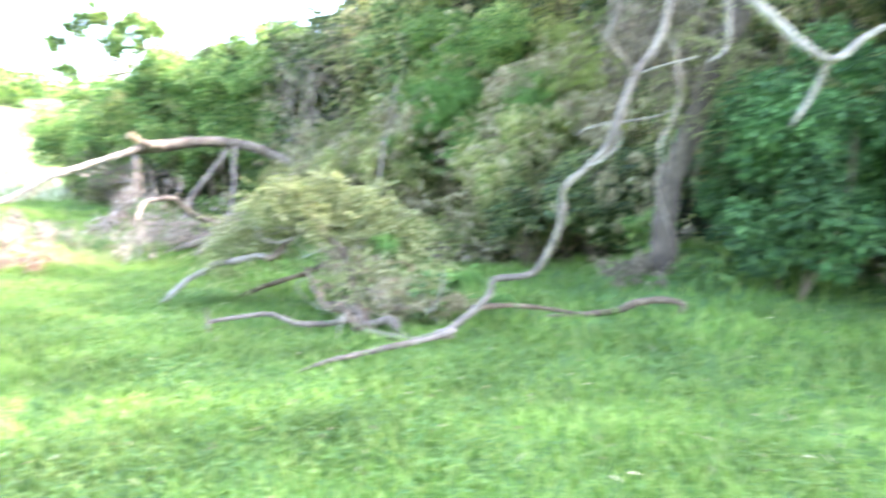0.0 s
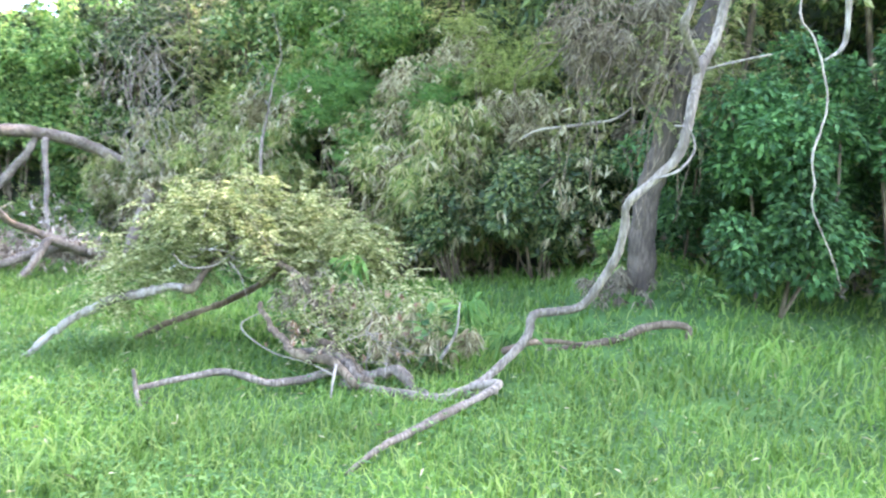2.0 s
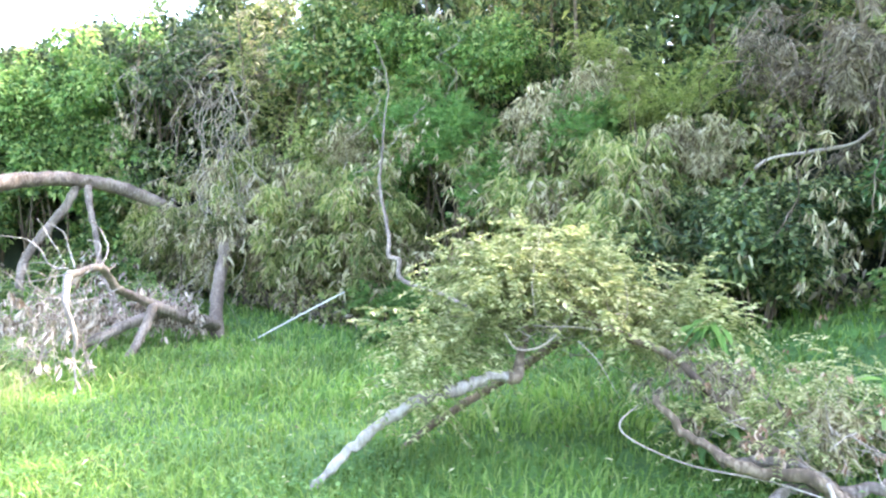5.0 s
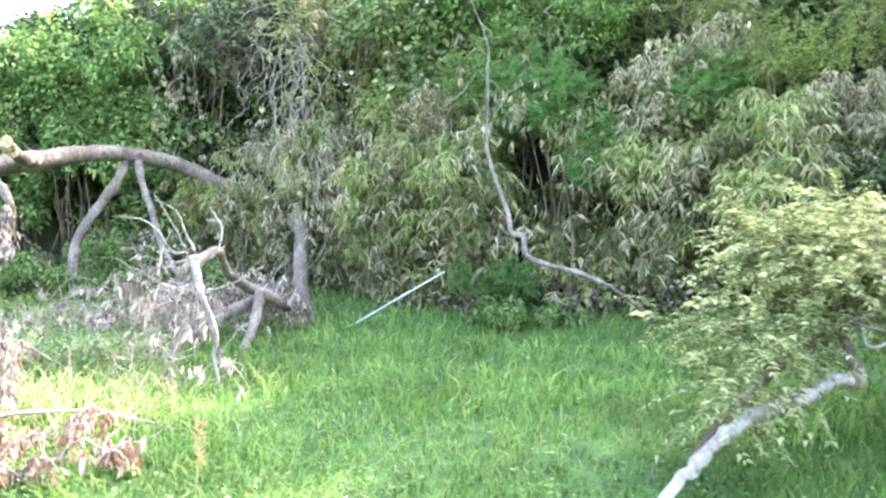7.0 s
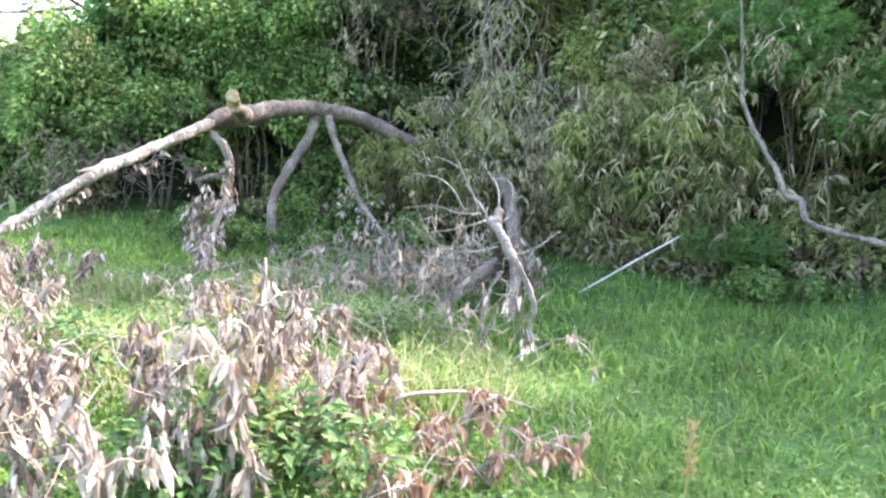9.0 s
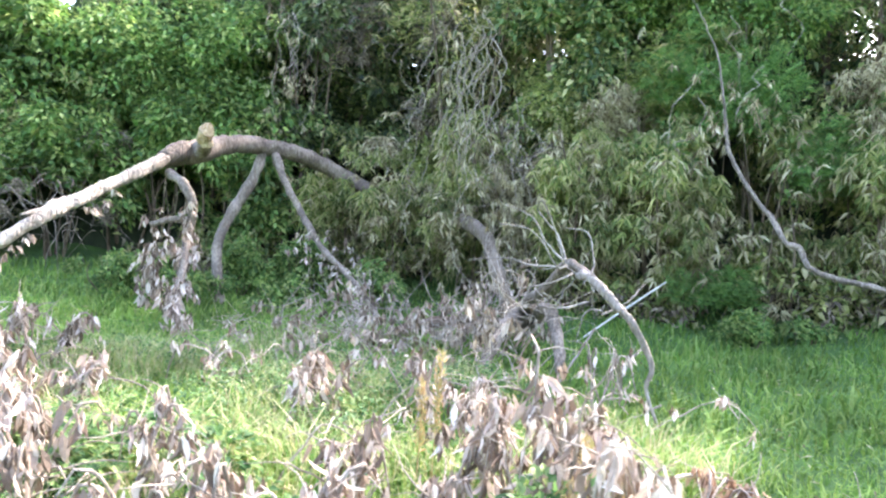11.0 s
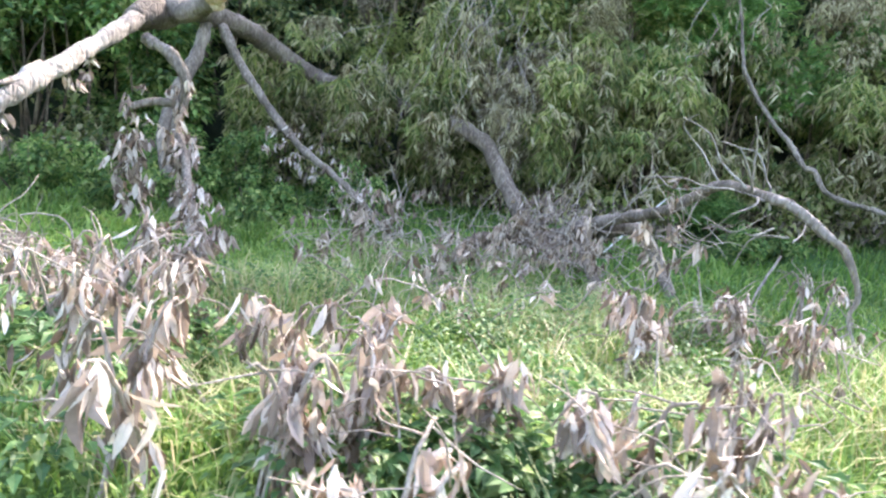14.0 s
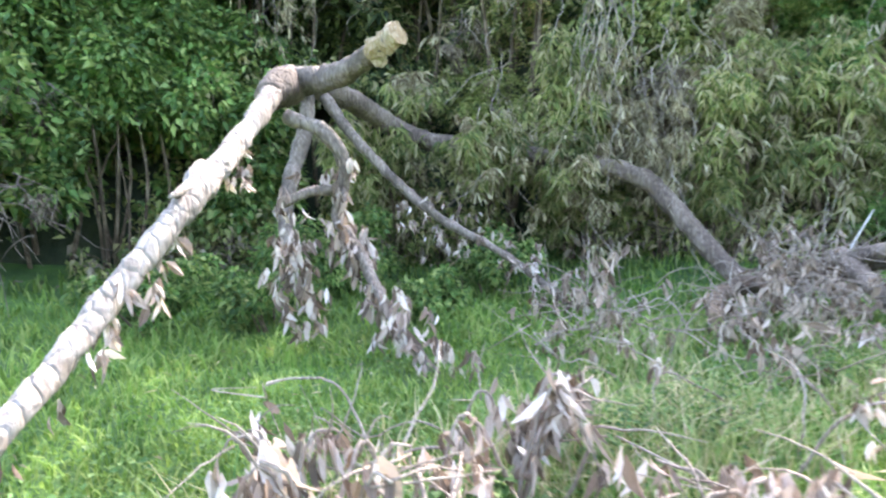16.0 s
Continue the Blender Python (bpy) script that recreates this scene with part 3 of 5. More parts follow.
tagged(new("undergrowth", mesh_of("undergrowth", v, f, OLIVE)), "low leafy skirt along the foot of the thicket", "undergrowth", kind="stuff")
v, f = undergrowth(16000, 0.2, 1.5, -0.05, 0.8, 0.12, seg_)
tagged(new("undergrowth", mesh_of("undergrowth", v, f, DEADVINE)), "dead stems and leaves along the foot of the thicket", "undergrowth", kind="stuff")


def shrub(name, x, y, spread, height, kind, material, leaves, label, group, base=0.15, stems=6, dead=0, size=1.0, lumps=24, deep=None):
    """A shrub or small tree: stems from the ground into a crown of lumps of leaves."""
    g = float(ground_z(x, y))
    root = thing(name, (x, y, g), label, "tree" if height > 4 else "shrub", group)
    cz = g + (base + height) / 2
    radii = (spread, deep or spread * 0.8, (height - base) / 2)
    for k in range(stems):
        a = rng.uniform(0, 2 * np.pi)
        top = np.array([x + math.cos(a) * spread * 0.6, y + math.sin(a) * spread * 0.5, g + height * rng.uniform(0.6, 0.9)])
        low = np.array([x + math.cos(a) * 0.12, y + math.sin(a) * 0.12, g - 0.1])
        mid = (top + low) / 2 + rng.normal(0, 0.12 * spread, 3)
        r = min(0.008 + 0.006 * height, 0.06)
        part("stem" if height < 4 else "trunk", *tube([low, mid, top], [r, r * 0.7, r * 0.25], 6, 0.3, 0.1), DARKBARK, root, smooth=True)
    part("foliage" if height < 4 else "crown", *foliage((x, y, cz), radii, leaves, kind, lumps, size), material, root)
    if dead:
        part("dead_leaves", *foliage((x, y - 0.15, cz - 0.1), radii, dead // 2, "narrow", lumps, 1.15), STRAW, root, "pale dried narrow leaves that hang")
    return root


# front rank: (x, y, spread, height, kind)
CANE = "olive-green cane thicket with narrow drooping leaves and dead ones among them"
for x, y, sp, h, n, dd in [(3.53, 8.18, 1.2, 3.0, 9000, 2600), (3.2, 9.8, 1.1, 3.3, 9000, 2600), (2.51, 11.5, 1.2, 3.4, 9000, 3000), (1.15, 12.2, 1.1, 3.3, 9000, 3000), (0.13, 13.33, 1.1, 3.2, 9000, 3200), (-0.47, 15.21, 1.1, 3.4, 9000, 2800), (-1.68, 17.76, 1.2, 3.0, 8000, 2400)]:
    shrub("cane_thicket", x, y, sp, h, "narrow", OLIVE, n, CANE, "cane thickets along the clearing", dead=dd, size=1.1, lumps=34)
for x, y, sp, h, n in [(4.23, 6.64, 0.95, 1.9, 9000), (3.42, 7.54, 0.8, 1.5, 6000)]:
    shrub("glossy_shrub", x, y, sp, h, "broad", GLOSSY, n, "dark glossy-leaved low shrub at the foot of the thicket", "glossy shrubs", size=1.0, lumps=30)
for x, y, sp, h, n in [(5.59, 3.92, 1.0, 3.0, 12000), (6.88, 3.27, 1.2, 3.4, 12000), (5.52, 5.34, 0.8, 2.3, 6000), (8.66, 2.32, 1.4, 3.6, 9000)]:
    shrub("green_shrub", x, y, sp, h, "broad", SHADELEAF, int(n * 1.3), "deep green broad-leaved shrub beside the old trunk", "green shrubs", size=0.95, lumps=30, base=0.05, stems=3)
for x, y, sp, h, n in [(-3.22, 19.59, 1.3, 3.4, 8000), (-4.88, 20.37, 1.4, 3.6, 9000), (-6.76, 20.5, 1.4, 3.4, 9000), (-8.66, 20.84, 1.4, 3.6, 8000), (-10.4, 22.5, 1.7, 3.8, 7000), (-11.4, 26.5, 2.2, 4.0, 6000), (-12.6, 31.5, 2.6, 4.2, 6000)]:
    shrub("bright_shrub", x, y, sp, h, "broad", BROAD, n, "bright green broad-leaved shrub behind the fallen tree", "bright shrubs", size=1.5, lumps=28)
# second rank: tall trees; past x = 10.5 unseen ones are added for shade
TALL = "one of the thicket's tall trees, hung with climbers, several added unseen for shade"
for x, y, sp, h, kind, mat, n, sz in [
        # right-hand heights are set by how far their shadows reach over the grass
        (6.77, 6.33, 2.4, 9.8, "pinnate", OLIVE, 18000, 1.5), (1.9, 18.3, 2.0, 7.0, "pinnate", OLIVE, 11000, 1.7), (0.2, 19.2, 1.7, 7.2, "pinnate", OLIVE, 9000, 1.7), (-0.6, 23.4, 2.6, 9.0, "broad", DEEPSHADE, 12000, 1.9), (0.3, 21.9, 2.2, 9.4, "broad", DEEPSHADE, 12000, 1.8), (-2.6, 20.2, 1.6, 6.9, "broad", BROAD, 8000, 1.6), (10.15, 4.59, 2.6, 8.5, "broad", SHADELEAF, 12000, 1.7),
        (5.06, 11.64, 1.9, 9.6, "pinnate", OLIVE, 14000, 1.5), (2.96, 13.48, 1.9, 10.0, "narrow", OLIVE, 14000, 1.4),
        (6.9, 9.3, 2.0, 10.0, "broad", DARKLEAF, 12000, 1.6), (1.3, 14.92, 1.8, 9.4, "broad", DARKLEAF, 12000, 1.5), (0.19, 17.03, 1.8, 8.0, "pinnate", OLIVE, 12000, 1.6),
        (-0.7, 21.6, 1.6, 8.0, "broad", DEEPSHADE, 11000, 1.6), (1.0, 20.4, 1.7, 8.8, "pinnate", OLIVE, 11000, 1.7), (-1.33, 20.03, 2.0, 6.9, "broad", DEEPSHADE, 12000, 1.8), (-3.8, 21.5, 2.0, 6.0, "broad", BROAD, 12000, 1.9),
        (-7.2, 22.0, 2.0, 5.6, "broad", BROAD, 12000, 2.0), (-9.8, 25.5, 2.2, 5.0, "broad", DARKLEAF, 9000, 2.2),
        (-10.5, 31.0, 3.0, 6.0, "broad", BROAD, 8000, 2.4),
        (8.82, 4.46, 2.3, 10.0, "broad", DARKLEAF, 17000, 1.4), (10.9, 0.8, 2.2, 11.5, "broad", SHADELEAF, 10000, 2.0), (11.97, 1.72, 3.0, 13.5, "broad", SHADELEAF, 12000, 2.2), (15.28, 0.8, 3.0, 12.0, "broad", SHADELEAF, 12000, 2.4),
        (13.66, 5.67, 3.0, 12.0, "broad", DARKLEAF, 10000, 2.4), (8.74, 12.32, 3.0, 9.5, "broad", DARKLEAF, 20000, 1.6), (6.8, 20.6, 2.8, 9.0, "broad", DEEPSHADE, 9000, 2.2), (9.8, 21.0, 3.0, 11.0, "broad", DEEPSHADE, 9000, 2.4), (4.49, 15.93, 2.8, 11.5, "pinnate", OLIVE, 20000, 1.7), (2.22, 19.09, 2.8, 10.5, "broad", DARKLEAF, 17000, 1.8)]:
    shrub("thicket_tree", x, y, sp, h, kind, mat, n, TALL, "trees of the thicket", base=1.6, stems=4, size=sz, lumps=36, dead=1500 if mat is OLIVE else 0)


# the face of the thicket: what grows in front of the mounds, by kind (x, y, height of its middle in the world, half width)
def growth(rows, name, kind, material, label, group, density, lumps=16, reach=12.0):
    for x, y, z, r in rows:
        r = min(r, 1.4)
        g = float(ground_z(x, y))
        size = min(max(math.hypot(x + 4, y - 4) / reach, 0.7), 1.5)
        shrub(name, x, y, r, z - g + r * 0.8, kind, material, int(density * r ** 1.5 / size), label, group, base=max(z - g - r * 0.8, 0.02), stems=1, size=size, lumps=lumps)


growth([(6.35, 4.89, 2.19, 0.64), (6.92, 4.59, 2.62, 0.58), (5.46, 5.39, 1.27, 0.27), (6.8, 4.32, 1.9, 0.4)],
       "leafy_growth", "broad", SHADELEAF, "deep green broad-leaved growth beside the old trunk", "deep green growth", 6500, 20)
growth([(-5.54, 21.05, 5.02, 1.97), (-3.46, 20.23, 4.94, 1.36), (-3.62, 19.87, 3.82, 0.83), (-5.74, 20.87, 4.52, 1.56), (-3.75, 20.42, 5.11, 1.22), (2.29, 12.99, 5.69, 0.95), (3.37, 11.52, 5.44, 0.95), (1.68, 13.6, 5.57, 0.8), (-8.51, 20.31, 2.33, 1.67), (-5.43, 20.72, 4.28, 1.71), (-2.98, 19.74, 4.14, 0.68), (-4.67, 20.21, 3.63, 1.37), (-7.04, 20.27, 2.54, 0.87), (-4.88, 19.91, 2.71, 0.62), (-4.04, 20.1, 3.95, 0.85), (2.94, 12.19, 5.52, 0.8)],
       "leafy_growth", "broad", BROAD, "bright green broad-leaved growth on the face of the thicket", "bright leafy growth", 4200, 20)
growth([(2.48, 11.8, 3.78, 1.01), (2.06, 12.71, 4.59, 0.68), (2.83, 10.67, 2.9, 0.73), (3.64, 9.93, 3.76, 0.83), (2.52, 10.96, 2.63, 0.64), (1.1, 11.7, 0.79, 0.36), (1.43, 11.34, 0.84, 0.39), (1.8, 12.2, 3.1, 0.53), (1.88, 12.51, 3.86, 0.97), (1.34, 12.44, 2.79, 0.72)],
       "feathery_shrub", "feather", FEATHER, "soft bright green feathery shrub among the canes", "feathery shrubs", 16000, 22)
growth([(4.3, 8.89, 4.15, 0.75), (4.86, 7.98, 4.59, 0.64), (4.32, 9.07, 4.41, 0.81), (4.3, 9.67, 5.11, 0.64), (0.71, 14.41, 3.83, 0.86), (1.52, 12.73, 3.62, 0.88), (0.76, 13.56, 3.18, 0.78), (1.44, 13.11, 4.23, 0.71), (2.08, 12.77, 4.79, 0.73), (4.49, 8.48, 4.26, 0.64), (-0.33, 16.67, 2.98, 0.64), (-0.01, 15.61, 2.7, 0.62), (-0.59, 16.89, 2.81, 0.55), (4.07, 10.32, 5.21, 0.62)],
       "ferny_growth", "pinnate", FERN, "yellow-green ferny growth that spills over the canes", "ferny growth", 6500, 18)
growth([(4.39, 6.89, 2.03, 0.94), (4.97, 6.32, 2.52, 0.55), (4.0, 7.44, 1.97, 0.77), (4.63, 6.78, 2.37, 0.58), (4.03, 7.88, 2.52, 0.5)],
       "glossy_shrub", "broad", GLOSSY, "dark glossy-leaved shrub over a dark gap in the thicket", "glossy shrubs", 6000, 22)
growth([(3.91, 9.93, 4.43, 0.89), (4.31, 8.11, 3.38, 0.7), (3.38, 10.3, 3.62, 0.96), (-0.08, 14.04, 1.57, 0.78), (0.29, 14.07, 2.55, 0.7), (0.49, 13.5, 2.44, 0.75), (1.07, 13.31, 3.66, 0.72), (0.08, 14.54, 2.33, 0.86), (-0.09, 14.09, 1.62, 0.71), (4.56, 7.72, 3.52, 0.55), (0.54, 13.68, 2.73, 0.61), (-1.08, 17.57, 3.02, 0.43)],
       "dried_canes", "narrow", STRAW, "bunch of pale dried cane leaves hanging among green ones", "dried canes", 3200, 16)


def dead_mass(x, y, z, r):
    """Old climbers dead on the thicket: a brown mat with loops and hanging strands."""
    root = thing("dead_climber", (x, y, float(ground_z(x, y))), "grey-brown mat of dead climber stems hanging over the thicket", "climbing plant", "dead climbers")
    part("dead_leaves", *foliage((x, y, z), (r, r * 0.6, r), int(2600 * r), "narrow", 16, 0.75), DEADVINE, root)
    strands = []
    for _ in range(int(34 * r)):
        a = np.array([x, y, z + r * 0.4]) + rng.normal(0, 1, 3) * [r * 0.5, r * 0.35, r * 0.4] - [0.25, 0.3, 0]
        pts = [a]
        w = unit(rng.normal(size=3) * [1, 1, 0.3])
        for k in range(6):
            w = unit(w + rng.normal(0, 0.45, 3) + [0, 0, -0.28])
            pts.append(pts[-1] + w * r * rng.uniform(0.15, 0.35))
        strands.append(tube(pts, [rng.uniform(0.006, 0.014), 0.006, 0.003], 5, 0.12, 0.1, 0.008))
    part("tangle", *join(strands), DARKBARK if x > 3.5 else BARK, root, "thin dry looping strands", smooth=True, kind="stuff")


for row in [(-7.35, 19.7, 1.3, 0.85), (-6.4, 19.6, 1.2, 0.8), (-8.3, 19.8, 1.2, 0.8), (3.85, 5.3, 4.0, 0.5), (5.73, 6.13, 3.81, 0.93), (5.58, 6.76, 4.55, 0.62), (5.16, 7.41, 4.54, 0.93), (-0.91, 19.22, 6.24, 0.82), (-2.29, 20.29, 6.22, 0.69), (-1.34, 19.26, 5.37, 0.87), (0.23, 17.64, 5.92, 0.68), (-0.36, 17.19, 3.83, 0.49), (-0.32, 17.76, 4.97, 0.64), (0.23, 15.31, 3.2, 0.46), (0.26, 14.3, 2.56, 0.43), (-1.73, 19.54, 5.1, 0.9), (3.87, 8.65, 2.86, 0.35), (-5.78, 20.21, 2.69, 0.53)]:
    dead_mass(*row)


# ---- the fallen tree across the back of the clearing ----
tree = thing("fallen_tree", (-1.44, 12.79, 0.01), "big broken tree lying bent over the grass, bare and weathered grey", "fallen tree")
part("trunk", *tube([(-1.44, 12.38, 0.06), (-1.43, 12.9, 0.52), (-1.32, 13.42, 1.09), (-1.21, 13.95, 1.5), (-1.3, 14.89, 1.76), (-1.54, 16.06, 1.96), (-1.89, 17.01, 2.22), (-2.41, 17.17, 2.48), (-3.14, 17.06, 2.7), (-3.97, 16.85, 2.76), (-4.7, 16.21, 2.64), (-5.16, 15.52, 2.45), (-5.58, 15.15, 2.34), (-5.78, 15.04, 2.24)],
                    [0.11, 0.11, 0.11, 0.115, 0.12, 0.13, 0.14, 0.15, 0.15, 0.145, 0.145, 0.165, 0.165, 0.12], 16, 0.06, 0.1), OLDBARK, tree, "thick grey-brown arched trunk", smooth=True)
part("broken_stub", *tube([(-5.27, 15.25, 2.43), (-5.34, 14.67, 2.39), (-5.43, 14.2, 2.46), (-5.49, 13.85, 2.55)], [0.13, 0.1, 0.085, 0.075], 12, 0.05, 0.14), BARK, tree, "short broken stub", smooth=True)
part("torn_end", *tube([(-5.46, 14.09, 2.47), (-5.48, 13.93, 2.52), (-5.5, 13.8, 2.57)], [0.086, 0.09, 0.07], 11, 0.03, 0.3), TORN, tree, "torn yellowish wood at the broken end")
part("lower_limb", *tube([(-5.42, 15.3, 2.3), (-5.72, 15.05, 2.26), (-5.98, 14.82, 2.12), (-6.35, 14.49, 1.9), (-6.93, 14.03, 1.56), (-7.32, 13.77, 1.32), (-7.77, 13.58, 0.96), (-8.19, 13.33, 0.67), (-8.67, 13.03, 0.34), (-9.02, 12.87, 0.09)],
                         [0.085, 0.09, 0.088, 0.08, 0.076, 0.072, 0.066, 0.058, 0.045, 0.03], 14, 0.05, 0.13), PALEBARK, tree, "bleached pale limb that slants down to the grass", smooth=True)
part("broken_knot", *tube([(-6.97, 14.1, 1.58), (-7.19, 13.86, 1.47), (-7.4, 13.69, 1.41)], [0.06, 0.06, 0.01], 8, 0.05, 0.2), PALEBARK, tree, smooth=True)
part("hanging_limb", *tube([(-5.73, 14.88, 2.06), (-5.59, 14.57, 1.91), (-5.48, 14.48, 1.6), (-5.51, 14.56, 1.24), (-5.61, 14.19, 0.93), (-5.74, 13.82, 0.57), (-5.82, 13.4, 0.26), (-5.89, 13.09, 0.04)],
                           [0.06, 0.065, 0.06, 0.055, 0.045, 0.04, 0.035, 0.025], 10, 0.05, 0.15), BARK, tree, "shaggy broken limb that hangs to the ground", smooth=True)
part("side_limb", *tube([(-5.49, 14.51, 1.44), (-5.73, 14.62, 1.44), (-5.96, 14.69, 1.35)], [0.05, 0.045, 0.035], 8, 0.05, 0.1), BARK, tree, smooth=True)
part("prop_limb", *tube([(-3.86, 16.9, 2.64), (-4.07, 16.79, 2.12), (-4.43, 16.63, 1.55), (-4.67, 16.42, 1.03), (-4.7, 16.15, 0.46), (-4.65, 16.04, -0.01)], [0.09, 0.095, 0.09, 0.085, 0.08, 0.07], 10, 0.06, 0.1), BARK, tree, smooth=True)
part("slanting_limb", *tube([(-3.66, 16.85, 2.64), (-3.56, 16.47, 2.12), (-3.41, 15.99, 1.6), (-3.31, 15.41, 1.13), (-3.16, 14.77, 0.78), (-3.01, 14.35, 0.47), (-2.97, 13.93, 0.16)], [0.075, 0.065, 0.06, 0.055, 0.045, 0.04, 0.03], 10, 0.06, 0.15), BARK, tree, smooth=True)
part("arched_limb", *tube([(-1.46, 12.43, 0.27), (-1.86, 11.94, 0.46), (-2.22, 11.52, 0.62), (-2.6, 11.0, 0.78), (-2.8, 10.6, 0.9), (-2.98, 10.25, 1.02), (-3.15, 9.82, 1.27), (-3.3, 9.5, 1.26), (-3.46, 9.15, 1.2)],
                          [0.095, 0.085, 0.075, 0.065, 0.06, 0.052, 0.047, 0.042, 0.038], 10, 0.05, 0.14), BARK, tree, "grey limb that rears up over the grass", smooth=True)
part("drooping_end", *tube([(-3.45, 9.3, 1.22), (-3.46, 9.12, 1.17), (-3.45, 8.9, 1.02), (-3.43, 8.74, 0.9), (-3.32, 8.62, 0.6), (-3.33, 8.65, 0.41), (-3.29, 8.55, 0.14)], [0.045, 0.04, 0.035, 0.03, 0.022, 0.015, 0.01], 8, 0.04, 0.16), PALEBARK, tree, "bleached forked end of the limb", smooth=True)
part("low_limb", *tube([(-2.17, 11.55, 0.64), (-2.53, 11.34, 0.53), (-2.84, 11.13, 0.43), (-3.1, 10.92, 0.31), (-3.35, 10.71, 0.19), (-3.61, 10.4, 0.02)], [0.095, 0.085, 0.075, 0.065, 0.055, 0.04], 10, 0.05, 0.12), BARK, tree, smooth=True)
part("ground_limb", *tube([(-1.54, 12.38, 0.27), (-2.16, 12.37, 0.33), (-2.88, 12.37, 0.35), (-3.39, 12.26, 0.31), (-3.91, 12.05, 0.17), (-4.21, 11.84, 0.02)], [0.09, 0.085, 0.075, 0.07, 0.06, 0.035], 10, 0.05, 0.12), DARKBARK, tree, smooth=True)
part("forward_limb", *tube([(-1.6, 12.38, 0.27), (-1.86, 11.91, 0.39), (-2.17, 11.34, 0.56), (-2.48, 10.85, 0.72), (-2.55, 10.64, 0.64), (-2.64, 10.41, 0.4), (-2.78, 10.2, 0.15), (-2.86, 10.04, -0.03)], [0.08, 0.07, 0.07, 0.07, 0.065, 0.06, 0.055, 0.045], 10, 0.05, 0.14), BARK, tree, smooth=True)


def curled_leaves(pos, way, up, length, width):
    """Dead leaves: strips in three steps, curled along and across."""
    n = len(pos)
    length, width = np.broadcast_to(length, n), np.broadcast_to(width, n)
    way = unit(way)
    side = unit(np.cross(way, up))
    nor = np.cross(side, way)
    curl = rng.uniform(-1.4, 1.4, n)
    cup = rng.uniform(-0.2, 1.3, n)
    twist = rng.uniform(-2.4, 2.4, n)
    rows = []
    for u, w in ((0.0, 0.08), (0.3, 0.46), (0.65, 0.42), (1.0, 0.04)):
        c = pos + way * (length * u)[:, None] + nor * (length * curl * u * u * 0.45)[:, None]
        sd = unit(side + nor * (twist * u)[:, None])
        nn = np.cross(sd, way)
        lift = nn * (width * w * cup)[:, None]
        rows += [c - sd * (width * w)[:, None] + lift, c, c + sd * (width * w)[:, None] + lift]
    v = np.stack(rows, 1).reshape(-1, 3)
    b = (np.arange(n) * 12)[:, None, None]
    f = np.array([[3 * r + k, 3 * r + k + 1, 3 * r + k + 4, 3 * r + k + 3] for r in range(3) for k in range(2)])
    return v, (b + f[None]).reshape(-1, 4)


def hanging_leaves(points, spread, count, size, aspect=0.4):
    """Dried leaves that hang in bunches from the points given."""
    p = np.asarray(points, float)
    bunch = max(1, count // 6)
    c = p[rng.integers(0, len(p), bunch)] + rng.normal(0, 1, (bunch, 3)) * spread
    pos = c[rng.integers(0, bunch, count)] + rng.normal(0, size * 0.2, (count, 3))
    way = unit(rng.normal(0, 0.3, (count, 3)) + [0, 0, -1.0])
    ln = size * rng.uniform(0.55, 1.25, count)
    return curled_leaves(pos, way, ball(count) * [1, 1, 0.2], ln, ln * aspect * rng.uniform(0.6, 1.2, count))


def twigs(centre, radii, count, length, radius=0.006, rise=0.2):
    out = []
    for _ in range(count):
        a = np.asarray(centre) + ball(1)[0] * radii * rng.uniform(0.1, 1)
        w = unit(ball(1)[0] * [1, 1, 0.6] + [0, 0, rise])
        ln = length * rng.uniform(0.5, 1.3)
        pts = [a]
        for k in range(3):
            w = unit(w + rng.normal(0, 0.35, 3))
            pts.append(pts[-1] + w * ln / 3)
        pts = [np.array([q[0], q[1], max(q[2], float(ground_z(q[0], q[1])) + 0.02)]) for q in pts]
        out.append(tube(pts, [radius, radius * 0.8, radius * 0.5, radius * 0.25], 5, ln / 8, 0.1))
    return out


def twig_parts(parent, *args):
    for v, f in twigs(*args):
        part("twig", v, f, TWIG, parent, smooth=True)


def tube_points(points, n):
    line, _ = smooth_line(points, 0.05)
    return line[rng.integers(0, len(line), n)]


